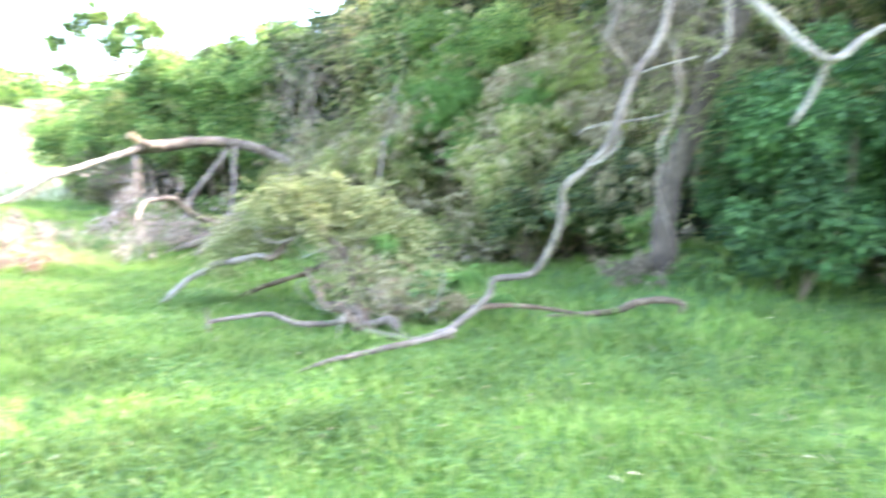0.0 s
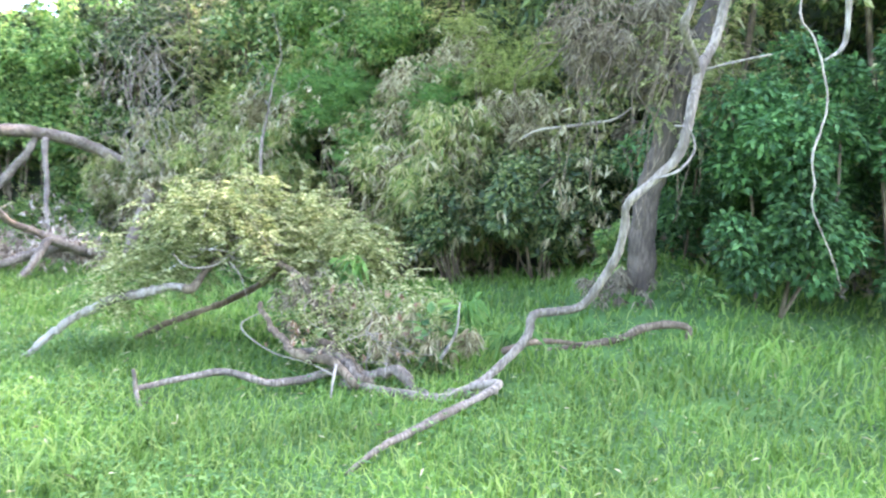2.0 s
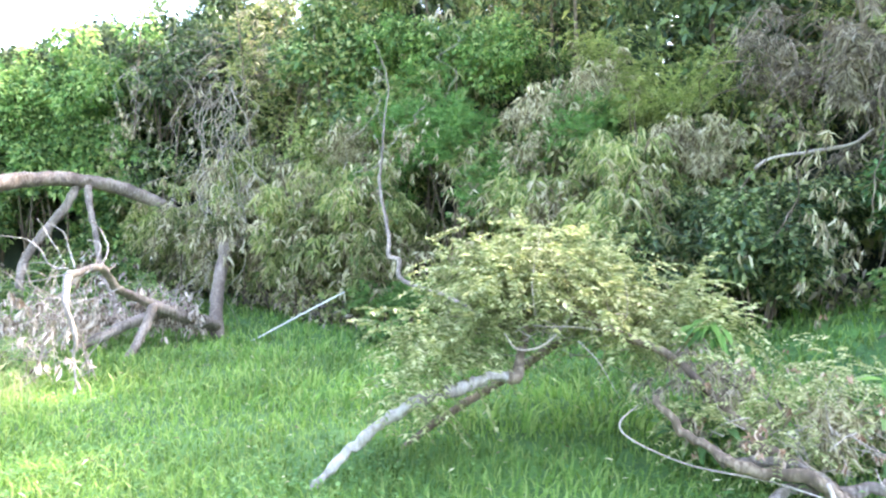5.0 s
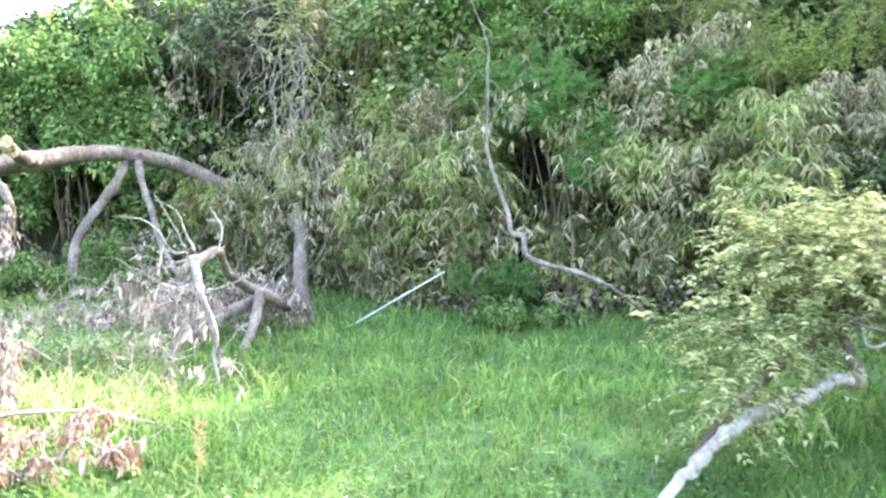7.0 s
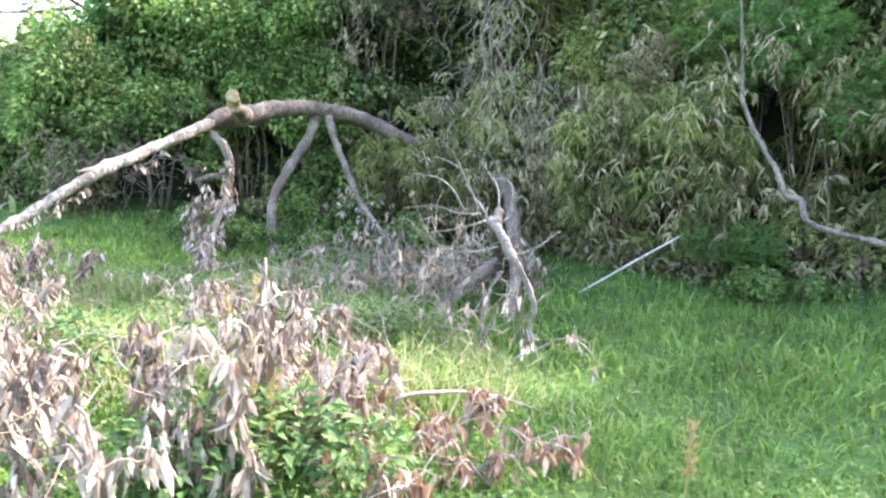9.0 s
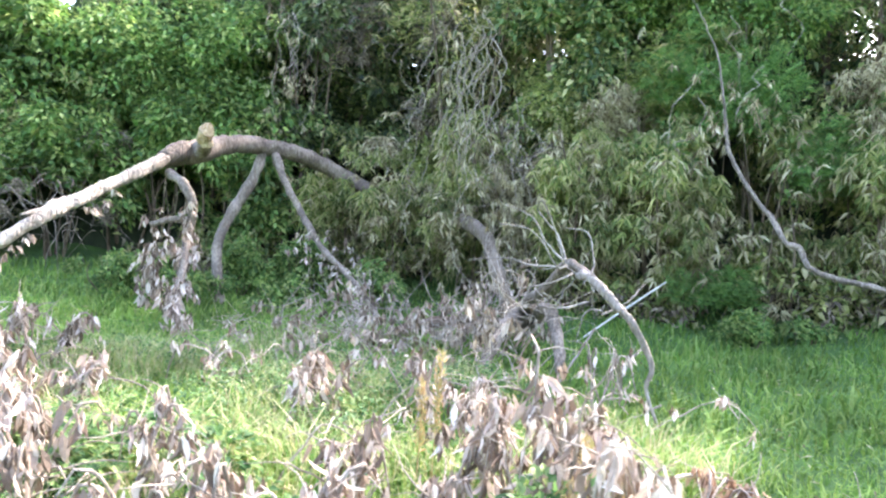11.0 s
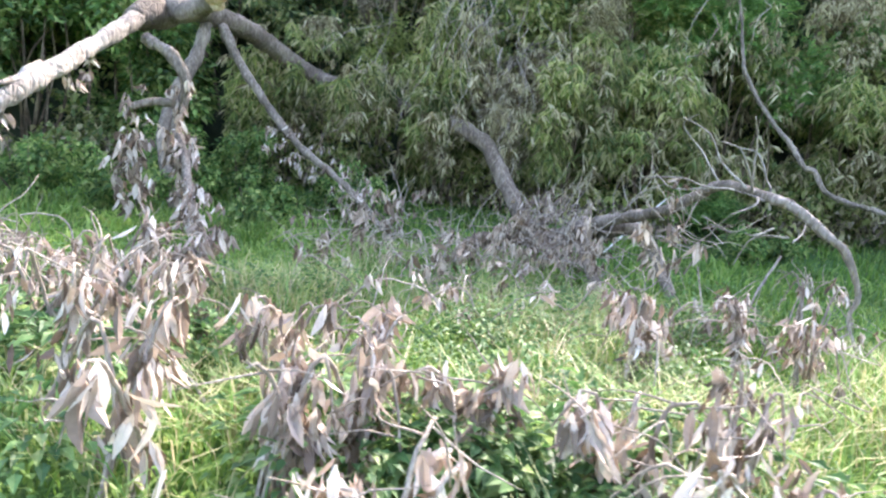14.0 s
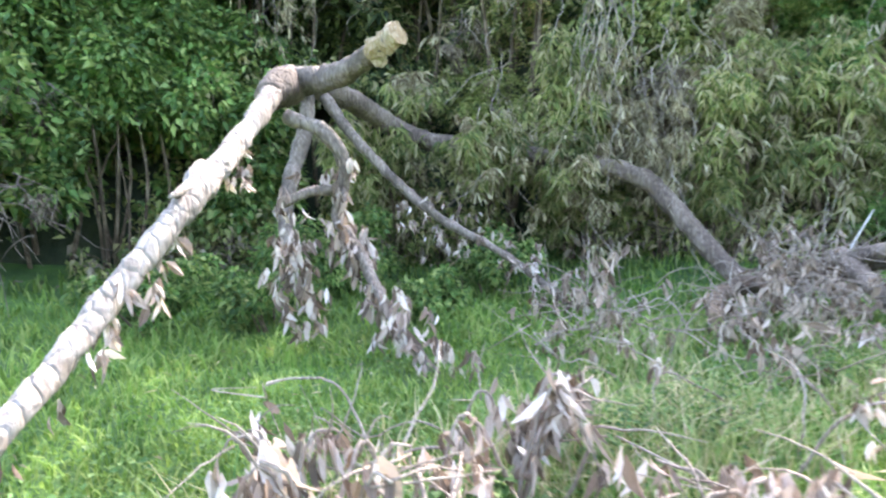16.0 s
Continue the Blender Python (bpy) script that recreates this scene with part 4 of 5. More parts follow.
for pts in [[(-3.3, 10.05, 1.85), (-3.2, 10.2, 1.75), (-3.1, 10.0, 1.5), (-3.16, 9.8, 1.28)], [(-3.0, 10.45, 1.3), (-3.1, 10.2, 1.2), (-3.17, 9.85, 1.25)], [(-4.15, 9.53, 1.6), (-3.84, 9.46, 1.54), (-3.63, 9.41, 1.28), (-3.5, 9.43, 1.28)], [(-3.81, 9.43, 1.81), (-3.71, 9.42, 1.66), (-3.5, 9.45, 1.3)], [(-4.01, 9.43, 1.09), (-3.78, 9.4, 1.13), (-3.59, 9.38, 1.18), (-3.45, 9.41, 1.22)],
            [(-3.84, 9.35, 0.96), (-3.59, 9.33, 0.95), (-3.38, 9.27, 1)], [(-4.24, 9.41, 0.17), (-3.81, 9.3, 0.18), (-3.53, 9.28, 0.48), (-3.37, 9.18, 0.79)], [(-4.25, 9.43, 0.33), (-3.95, 9.38, 0.28), (-3.61, 9.31, 0.26)],
            [(-3.54, 8.84, 0.08), (-3.29, 8.74, 0.19), (-3.14, 8.65, 0.27)], [(-3.76, 9.99, 1.78), (-3.58, 9.82, 1.68), (-3.48, 9.7, 1.44), (-3.42, 9.52, 1.28)], [(-3.31, 9.68, 1.6), (-3.18, 9.55, 1.56), (-3.22, 9.4, 1.3), (-3.4, 9.32, 1.14)],
            [(-3.3, 9.67, 1.26), (-3.38, 9.47, 1.23), (-3.42, 9.37, 1.2)], [(-4, 10.17, 1.26), (-3.8, 9.97, 1.3), (-3.6, 9.77, 1.25), (-3.48, 9.59, 1.26)], [(-3.2, 9.57, 0.63), (-3.22, 9.46, 0.88), (-3.34, 9.16, 0.94)], [(-2.82, 9.17, 1.16), (-3.12, 9.11, 0.99), (-3.37, 9.12, 0.91)],
            [(-4.34, 9.47, 0.48), (-4.28, 9.49, 0.26), (-4.37, 9.56, 0.08)]]:
    part("bleached_twig", *tube(pts, [0.005, 0.007, 0.009, 0.011][:len(pts)], 7, 0.04, 0.15, 0.003), PALEBARK, tree, "bleached bare twig", smooth=True)
v, f = hanging_leaves(tube_points([(-5.48, 14.46, 1.7), (-5.53, 14.51, 1.19), (-5.74, 13.82, 0.57), (-5.89, 13.09, 0.31)], 160), [0.09, 0.09, 0.1], 480, 0.125)
part("hanging_leaves", v, f, WITHER, tree, "withered leaves on the hanging limb")
v, f = hanging_leaves(tube_points([(-5.84, 14.62, 1.5), (-5.94, 14.67, 1.08), (-5.94, 14.46, 0.46)], 60), [0.12, 0.1, 0.2], 280, 0.13)
part("hanging_leaves", v, f, WITHER, tree, "withered leaves under the side limb")
v, f = hanging_leaves(tube_points([(-6.14, 14.62, 1.86), (-7.38, 13.73, 1.18), (-8.41, 13.14, 0.46)], 60), [0.06, 0.06, 0.08], 110, 0.1)
part("hanging_leaves", v, f, WITHER, tree, "few withered leaves below the bleached limb")
v, f = hanging_leaves(tube_points([(-3.36, 15.73, 1.29), (-3.16, 14.77, 0.78), (-2.97, 13.93, 0.26)], 60), [0.25, 0.2, 0.15], 420, 0.1)
part("hanging_leaves", v, f, WITHER, tree, "withered leaves round the slanting limb")


# brush of dry twigs and leaves, caught on the limbs
def brush(x, y, z, radii, twig_count, leaf_count, label, size=0.115, length=0.6, radius=0.006):
    root = thing("brush_pile", (x, y, float(ground_z(x, y))), label, "dead branches", "dry brush round the fallen tree")
    twig_parts(root, (x, y, z), radii, int(twig_count * 0.6), length, radius)
    leaf_count = int(leaf_count * 0.48)
    if leaf_count:
        part("dry_leaves", *hanging_leaves(np.asarray((x, y, z)) + ball(leaf_count // 8 + 2) * radii * rng.uniform(0.3, 1, (leaf_count // 8 + 2, 1)), [0.06, 0.06, 0.06], leaf_count, size), DULLWITHER, root)


GREYBRUSH = "tangle of dry grey twigs with small hanging dead leaves"
for x, y, z, r, tn, ln in [(-3.09, 11.54, 0.48, (0.75, 0.6, 0.35), 90, 700), (-2.37, 11.96, 0.58, (0.6, 0.5, 0.35), 60, 600), (-3.91, 11.74, 0.37, (0.8, 0.6, 0.3), 70, 500), (-3.8, 13.09, 0.47, (0.9, 0.6, 0.4), 60, 500),
                           (-4.72, 12.78, 0.32, (0.8, 0.6, 0.3), 60, 350), (-3.62, 9.98, 0.89, (0.45, 0.45, 0.4), 60, 160), (-3.51, 10.82, 0.48, (0.6, 0.5, 0.35), 60, 260), (-2.07, 11.44, 0.53, (0.4, 0.5, 0.3), 40, 450), (-4.93, 11.33, 0.27, (0.7, 0.6, 0.25), 50, 200)]:
    brush(x, y, z, r, tn, ln, GREYBRUSH)

more = thing("overhanging_canes", (-1.4, 14.9, 0.4), "olive canes with dried leaves that hang over the fallen trunk", "shrub")
part("foliage", *foliage((-1.45, 14.75, 1.75), (0.45, 0.4, 0.5), 2000, "narrow", 24, 0.9), OLIVE, more)
part("dead_leaves", *foliage((-1.4, 14.5, 1.5), (0.4, 0.35, 0.6), 900, "narrow", 24, 0.9), STRAW, more)
over = thing("overhanging_canes", (-1.81, 15.52, 0.36), "olive canes with dried leaves that hang over the fallen trunk", "shrub")
part("foliage", *foliage((-1.96, 15.68, 1.96), (0.62, 0.5, 0.6), 3600, "narrow", 30, 1.0), OLIVE, over)
part("dead_leaves", *foliage((-1.91, 15.63, 1.81), (0.6, 0.5, 0.7), 900, "narrow", 26, 1.0), STRAW, over)
part("stem", *tube([(-1.76, 15.73, 0.05), (-1.81, 15.79, 1.19), (-1.96, 15.74, 2.32)], [0.02, 0.015, 0.006], 6, 0.1, 0.1), DARKBARK, over, smooth=True)
for x, y, sp, h, n in [(-4.28, 17, 0.8, 1.0, 3500), (-5.32, 15.94, 0.6, 0.7, 2200), (-3.14, 17, 0.7, 1.1, 3500), (-2.64, 15.2, 0.7, 0.8, 3000), (-6.04, 16.59, 0.8, 0.8, 2500), (-4.09, 14.87, 0.6, 0.5, 2000), (0.82, 10.65, 0.5, 0.6, 2000), (1.55, 10.24, 0.4, 0.4, 1200), (4.25, 4.9, 0.35, 0.7, 1500)]:
    shrub("low_shrub", x, y, sp, h, "broad", BROAD, n, "low fresh green seedling growth by the thicket", "low green growth", size=0.8, lumps=18, base=0.0, stems=4)

# ---- climbers ----
climber = thing("climber", (1.52, 8.69, 0.07), "pale crooked climber stem on the face of the thicket", "climbing plant")
part("stem", *tube([(0.81, 11.97, 5.31), (0.98, 11.59, 4.53), (0.86, 11.28, 3.97), (0.72, 10.96, 2.84), (0.69, 10.55, 2.22), (0.64, 10.19, 1.83), (0.57, 9.96, 1.57), (0.68, 9.87, 1.54), (0.64, 9.71, 1.3), (0.8, 9.46, 1.19), (1.04, 9.1, 1.13), (1.21, 8.85, 1.04), (1.63, 8.85, 0.83), (2.26, 9.01, 0.47), (2.79, 9.22, 0.06)],
                   [0.008, 0.01, 0.012, 0.03, 0.03, 0.032, 0.036, 0.04, 0.036, 0.036, 0.034, 0.03, 0.025, 0.025, 0.02], 8, 0.05, 0.15, 0.004), BARK, climber, smooth=True)
liana = thing("liana", (2.97, 0.91, 0.62), "thin wiry liana that dangles in the air before the shrubs", "climbing plant")
part("stem", *tube([(2.64, 1.41, 4.43), (2.75, 1.38, 3.38), (2.73, 1.33, 3.15), (2.79, 1.29, 3.05), (2.83, 1.21, 2.77), (2.8, 1.15, 2.53), (2.72, 1.13, 2.32), (2.72, 1.09, 2.16), (2.7, 1.06, 2), (2.78, 0.99, 1.77), (2.85, 0.92, 1.53)], [0.006, 0.006, 0.008, 0.006, 0.006, 0.006, 0.007, 0.005, 0.004, 0.004, 0.002], 6, 0.04, 0.2, 0.003), TWIG, liana, smooth=True)


def curtain(x, y, z0, z1, spread, count, label):
    root = thing("hanging_vines", (x, y, float(ground_z(x, y))), label, "climbing plant", "curtains of vines")
    for _ in range(count):
        a = np.array([x, y, z1]) + rng.normal(0, 1, 3) * [spread, spread * 0.6, 0.5]
        ln = rng.uniform(0.3, 0.9) * (z1 - z0)
        pts = [a]
        for k in range(6):
            pts.append(pts[-1] + np.array([rng.normal(0, 0.17), rng.normal(0, 0.1), -ln / 6]))
        part("vine", *tube(pts, [rng.uniform(0.003, 0.009)] * 2 + [0.003], 5, 0.1, 0.1, 0.01), DARKBARK if x > 2 else TWIG, root, smooth=True)
    c = np.array([x, y, (z0 + z1) / 2])
    part("dead_leaves", *hanging_leaves(c + rng.normal(0, 1, (120, 3)) * [spread, spread * 0.6, (z1 - z0) * 0.3], [0.05, 0.05, 0.1], 330, 0.13, 0.22), STRAW, root)


VINES = "curtain of thin hanging vines with dried leaves"
for a in [(-1.42, 14.15, 1.2, 4.6, 0.22, 22, VINES), (-1.12, 13.53, 0.9, 2.8, 0.22, 14, VINES), (-2.81, 18.51, 3.0, 5.4, 0.35, 12, VINES), (1.25, 11.48, 2.8, 4.2, 0.5, 6, VINES), (3.96, 5.71, 1.4, 3.4, 0.35, 9, VINES), (-1.91, 15.62, 1.0, 2.9, 0.35, 14, VINES)]:
    curtain(*a)

pole = thing("bare_stick", (-1, 11.92, 0.01), "straight bare white stick that leans on the cane thicket", "stick")
part("stick", *tube([(-1.02, 11.94, 0.06), (-0.26, 11.81, 0.52), (0.46, 11.68, 0.95)], [0.014, 0.016, 0.012], 8, 0.1, 0.06), PALESTICK, pole, smooth=True)

# ---- the old trunk at the right ----
old = thing("old_tree", (4.37, 4.62, 0.79), "rough-barked old tree leaning among the shrubs, wrapped in dead climbers", "tree")
part("trunk", *tube([(4.37, 4.57, 0.69), (4.29, 4.58, 1.47), (4.26, 4.6, 1.92), (4.31, 4.62, 2.3), (4.4, 4.61, 2.68), (4.52, 4.6, 3.17), (4.66, 4.59, 3.78), (4.89, 4.6, 4.4), (4.97, 4.66, 5.58), (5, 4.82, 7.3)], [0.185, 0.16, 0.145, 0.138, 0.135, 0.135, 0.13, 0.13, 0.11, 0.09], 18, 0.06, 0.09, 0.004), OLDTRUNK, old, smooth=True)
for pts, r in [([(3.2, 0.85, 3.96), (3.07, 0.78, 3.57), (2.93, 0.79, 3.37), (3.17, 0.69, 3.12), (3.49, 0.56, 2.87), (3.67, 0.5, 3.02), (3.77, 0.47, 3.09)], [0.03, 0.028, 0.028, 0.028, 0.024, 0.02, 0.016]),
               ([(3.49, 0.56, 2.87), (3.5, 0.66, 2.71), (3.42, 0.75, 2.47)], [0.02, 0.02, 0.01]),
               ([(4.93, 4.55, 5.79), (4.4, 3.36, 5.73), (3.72, 1.98, 4.89), (3.2, 0.85, 3.96)], [0.08, 0.07, 0.06, 0.05]),
               ([(3.86, 2.28, 5.07), (3.32, 1.63, 4.08), (3.23, 1.46, 3.49), (3.28, 1.47, 3.12), (3.15, 1.49, 2.99)], [0.022, 0.018, 0.018, 0.016, 0.006])]:
    part("bare_bough", *tube(pts, r, 8, 0.05, 0.14), PALEBARK, old, "bare pale bough that hangs out over the grass", smooth=True)
part("crown", *foliage((4.84, 4.99, 6.21), (2.2, 1.5, 1.5), 9000, "pinnate", 26, 1.4), DARKLEAF, old)
part("dead_leaves", *foliage((4.05, 4.75, 4.0), (0.75, 0.4, 0.95), 2600, "narrow", 26, 0.75), DEADVINE, old, "brown mat of dead climber leaves")
part("dead_litter", *foliage((4.2, 4.55, 1.2), (0.8, 0.4, 0.22), 1300, "narrow", 30, 0.6), DEADVINE, old, "dead leaves and stems heaped at its foot")
part("climber_foliage", *foliage((4.5, 4.3, 3.7), (0.7, 0.35, 0.95), 3600, "pinnate", 22, 0.8), YELLOW, old, "yellowish feathery climber on the trunk")
for k in range(14):
    a = np.array([rng.uniform(3.46, 4.68), rng.uniform(4.19, 4.62), rng.uniform(3.49, 4.59)])
    pts = [a]
    for _ in range(5):
        pts.append(pts[-1] + np.array([rng.normal(0, 0.1), rng.normal(0, 0.06), -rng.uniform(0.2, 0.5)]))
    part("dead_vine", *tube(pts, [0.008, 0.007, 0.004], 6, 0.08, 0.15, 0.012), DARKBARK, old, smooth=True)

# ---- the torn-off branch in front ----
br = thing("fallen_branch", (1.17, 2.88, 0.4), "large torn-off branch sprawling on the grass, grey bark and crooked limbs", "fallen branch")
part("rising_limb", *tube([(0.64, 3.29, 0.4), (0.94, 2.86, 0.44), (1.2, 2.66, 0.46), (1.32, 2.66, 0.49), (1.51, 2.65, 0.57), (1.71, 2.66, 0.74), (1.88, 2.67, 0.93), (1.92, 2.69, 1.08), (2.09, 2.62, 1.13), (2.26, 2.56, 1.2), (2.35, 2.48, 1.41), (2.4, 2.4, 1.61), (2.4, 2.35, 1.82), (2.38, 2.33, 1.97), (2.53, 2.27, 2.15), (2.68, 2.22, 2.33), (2.74, 2.22, 2.52), (2.82, 2.29, 2.79), (2.95, 2.38, 3.08), (3.09, 2.44, 3.29), (3.2, 2.5, 3.75), (3.24, 2.59, 4.72)],
                          [0.036, 0.036, 0.036, 0.0324, 0.0324, 0.0324, 0.0324, 0.0324, 0.0324, 0.0338, 0.0338, 0.0324, 0.0324, 0.031, 0.031, 0.036, 0.0396, 0.0396, 0.0396, 0.036, 0.036, 0.0324], 10, 0.04, 0.12), BARK, br, "long smooth crooked limb that rises from the grass", smooth=True)
part("upper_fork", *tube([(2.91, 2.37, 2.97), (2.79, 2.3, 3.1), (2.59, 2.2, 3.25), (2.62, 2.17, 3.41), (2.68, 2.17, 3.79)], [0.035, 0.03, 0.032, 0.03, 0.02], 8, 0.04, 0.14), BARK, br, smooth=True)
part("side_twig", *tube([(2.92, 2.37, 3.02), (3.11, 2.23, 3.1), (3.35, 2.13, 3.18)], [0.012, 0.01, 0.006], 8, 0.04, 0.12), PALEBARK, br, smooth=True)
part("vine", *tube([(2.53, 2.22, 2.17), (2.65, 2.13, 2.25), (2.77, 2.15, 2.41), (2.74, 2.2, 2.55), (2.67, 2.27, 2.57)], [0.009] * 5, 6, 0.03, 0.08), PALEBARK, br, "thin pale vine wound round the limb", smooth=True)
part("white_arched_limb", *tube([(-1.79, 4.96, 0.14), (-1.64, 4.92, 0.33), (-1.5, 4.88, 0.49), (-1.33, 4.84, 0.64), (-1.15, 4.78, 0.76), (-0.89, 4.75, 0.84), (-0.65, 4.73, 0.88), (-0.45, 4.72, 0.87)], [0.023, 0.03, 0.033, 0.036, 0.037, 0.04, 0.038, 0.04], 12, 0.03, 0.2, 0.006), PALEBARK, br, "arched limb with a bleached end", smooth=True)
part("upper_limb", *tube([(-0.52, 4.72, 0.88), (-0.45, 4.72, 0.87), (-0.34, 4.85, 1.01), (-0.2, 5, 1.18), (-0.11, 5.06, 1.35), (0.03, 4.78, 1.35), (0.23, 4.46, 1.2), (0.41, 4.19, 1.1), (0.5, 3.98, 0.94), (0.62, 3.71, 0.72), (0.74, 3.48, 0.56), (0.83, 3.2, 0.42)],
                         [0.044, 0.04, 0.034, 0.03, 0.028, 0.028, 0.03, 0.03, 0.028, 0.028, 0.028, 0.025], 10, 0.04, 0.14), DARKBARK, br, "dark crooked limb under the leaves", smooth=True)
part("second_limb", *tube([(-1.11, 5.35, 0.15), (-0.91, 5.43, 0.26), (-0.66, 5.5, 0.39), (-0.41, 5.56, 0.5), (-0.16, 5.62, 0.59), (0.11, 5.64, 0.74), (0.31, 5.55, 0.9), (0.42, 5.31, 1.11), (0.22, 4.9, 1.3)], [0.02, 0.026, 0.03, 0.034, 0.036, 0.036, 0.034, 0.03, 0.03], 8, 0.04, 0.14), DARKBARK, br, smooth=True)
part("low_limb", *tube([(-0.81, 3.36, 0.33), (-0.71, 3.37, 0.35), (-0.6, 3.37, 0.38), (-0.27, 3.38, 0.45), (-0.11, 3.32, 0.45), (0.1, 3.25, 0.41), (0.34, 3.32, 0.41), (0.6, 3.38, 0.46), (0.84, 3.2, 0.45)], [0.02, 0.022, 0.022, 0.026, 0.028, 0.028, 0.03, 0.032, 0.035], 10, 0.04, 0.12), BARK, br, "low grey limb on the grass", smooth=True)
part("low_twig", *tube([(-0.82, 3.32, 0.48), (-0.79, 3.34, 0.33), (-0.76, 3.25, 0.25), (-0.67, 3.19, 0.17)], [0.012, 0.018, 0.014, 0.008], 6, 0.04, 0.12), BARK, br, smooth=True)
part("root_knot", *tube([(0.31, 3.61, 0.53), (0.55, 3.42, 0.56), (0.69, 3.29, 0.49), (0.75, 3.22, 0.41), (0.94, 3.06, 0.48), (1.01, 3, 0.56), (1.12, 2.87, 0.46), (1.23, 2.76, 0.41), (1.34, 2.67, 0.48), (1.55, 2.44, 0.57)], [0.025, 0.035, 0.042, 0.042, 0.04, 0.043, 0.04, 0.036, 0.032, 0.025], 10, 0.04, 0.22, 0.012), BARK, br, "knotted dark butt of the branch", smooth=True)
part("root_knot", *tube([(0.52, 3.68, 0.64), (0.65, 3.44, 0.6), (0.83, 3.15, 0.41), (0.76, 3, 0.35)], [0.03, 0.05, 0.055, 0.03], 10, 0.04, 0.2), DARKBARK, br, smooth=True)
part("front_limb", *tube([(0.3, 1.6, 0.37), (0.5, 1.76, 0.43), (0.7, 1.9, 0.46), (0.93, 2.04, 0.5), (1.14, 2.18, 0.53), (1.42, 2.34, 0.58), (1.56, 2.43, 0.63), (1.42, 2.59, 0.56)], [0.012, 0.018, 0.024, 0.028, 0.03, 0.026, 0.03, 0.03], 8, 0.04, 0.12), BARK, br, smooth=True)
part("back_limb", *tube([(1.75, 2.77, 0.79), (2.22, 3.18, 0.78), (2.65, 3.5, 0.73), (3.06, 3.64, 0.68)], [0.03, 0.028, 0.024, 0.015], 8, 0.05, 0.12), DARKBARK, br, smooth=True)
part("hoop_twig", *tube([(-0.63, 4.61, 1.19), (-0.5, 4.65, 1.08), (-0.28, 4.67, 1.1), (-0.09, 4.68, 1.26), (0.01, 4.72, 1.38)], [0.006, 0.009, 0.009, 0.009, 0.008], 6, 0.03, 0.08), TWIG, br, "thin bent bare twig", smooth=True)
twig_parts(br, (0.23, 4.9, 1.19), (0.9, 0.6, 0.3), 60, 0.5, 0.006)
twig_parts(br, (1.02, 3.49, 0.7), (0.85, 0.5, 0.22), 70, 0.45, 0.005)
part("pale_twig", *tube([(0.13, 4.15, 0.79), (-0.04, 4.12, 0.69), (0, 4.04, 0.6), (0.19, 3.75, 0.52), (0.42, 3.4, 0.52), (0.54, 3.14, 0.5)], [0.004, 0.006, 0.006, 0.006, 0.006, 0.005], 7, 0.03, 0.1), TWIG, br, "thin pale twig that loops over the butt", smooth=True)
part("dark_limb", *tube([(0.07, 3.94, 0.91), (0.17, 3.76, 0.73), (0.28, 3.58, 0.61), (0.42, 3.41, 0.58), (0.52, 3.27, 0.59), (0.61, 3.15, 0.55), (0.7, 3.01, 0.45)], [0.02, 0.026, 0.032, 0.035, 0.036, 0.036, 0.03], 10, 0.04, 0.2, 0.01), DARKBARK, br, smooth=True)
part("splinter", *tube([(0.56, 3.13, 0.58), (0.52, 3.03, 0.45), (0.5, 2.94, 0.32)], [0.012, 0.01, 0.004], 6, 0.04, 0.2), TWIG, br, smooth=True)
part("splinter", *tube([(1.48, 3.08, 1.1), (1.47, 3.08, 0.85), (1.38, 3.11, 0.64)], [0.006, 0.014, 0.016], 6, 0.04, 0.2), PALEBARK, br, smooth=True)
for c, r, n, lumps in [((-0.02, 5.26, 1.6), (1.1, 0.75, 0.33), 15000, 60), ((0.65, 4.61, 1.36), (0.9, 0.6, 0.33), 7500, 36), ((-0.72, 5.2, 1.1), (0.62, 0.5, 0.34), 4200, 26), ((-1.0, 5.1, 0.8), (0.3, 0.35, 0.3), 1000, 12)]:
    part("foliage", *foliage(c, r, n, "pinnate", lumps, 1.1), YELLOW, br, "yellowing feathery leaves still on the branch")
part("foliage", *foliage((1.15, 3.73, 0.85), (1.05, 0.6, 0.42), 7500, "pinnate", 50, 0.8), YELLOW, br, "duller drying leaves low in the tangle")
part("dry_leaves", *foliage((0.5, 4.0, 1.0), (0.55, 0.4, 0.35), 600, "narrow", 24, 0.5), DEADVINE, br, "limp brown drying leaves")
part("dry_leaves", *foliage((1.3, 3.5, 0.75), (0.7, 0.4, 0.25), 1100, "narrow", 24, 0.6), STRAW, br, "limp pale drying leaves")
for c in [(1.75, 3.5, 1.0), (2.0, 3.2, 0.85), (0.9, 4.3, 1.25)]:
    part("foliage", *foliage(c, (0.16, 0.16, 0.14), 60, "narrow", 5, 1.3), FEATHER, br, "sprig of long drooping green leaves")
part("dry_leaves", *hanging_leaves(np.array([0.92, 3.61, 0.80]) + ball(60) * [0.8, 0.5, 0.3], [0.12, 0.12, 0.1], 260, 0.045), RUST, br, "small withered leaves in the tangle")

arch = thing("arched_branch", (3.44, 3.64, 0.68), "dark arched dead branch half sunk in the grass", "branch")
part("stem", *tube([(2.69, 3.75, 0.59), (3.11, 3.7, 0.67), (3.44, 3.67, 0.74), (3.69, 3.64, 0.86), (3.93, 3.57, 0.92), (4.15, 3.52, 0.89), (4.08, 3.53, 0.7)], [0.025, 0.035, 0.04, 0.04, 0.04, 0.035, 0.025], 8, 0.05, 0.15), DARKBARK, arch, smooth=True)

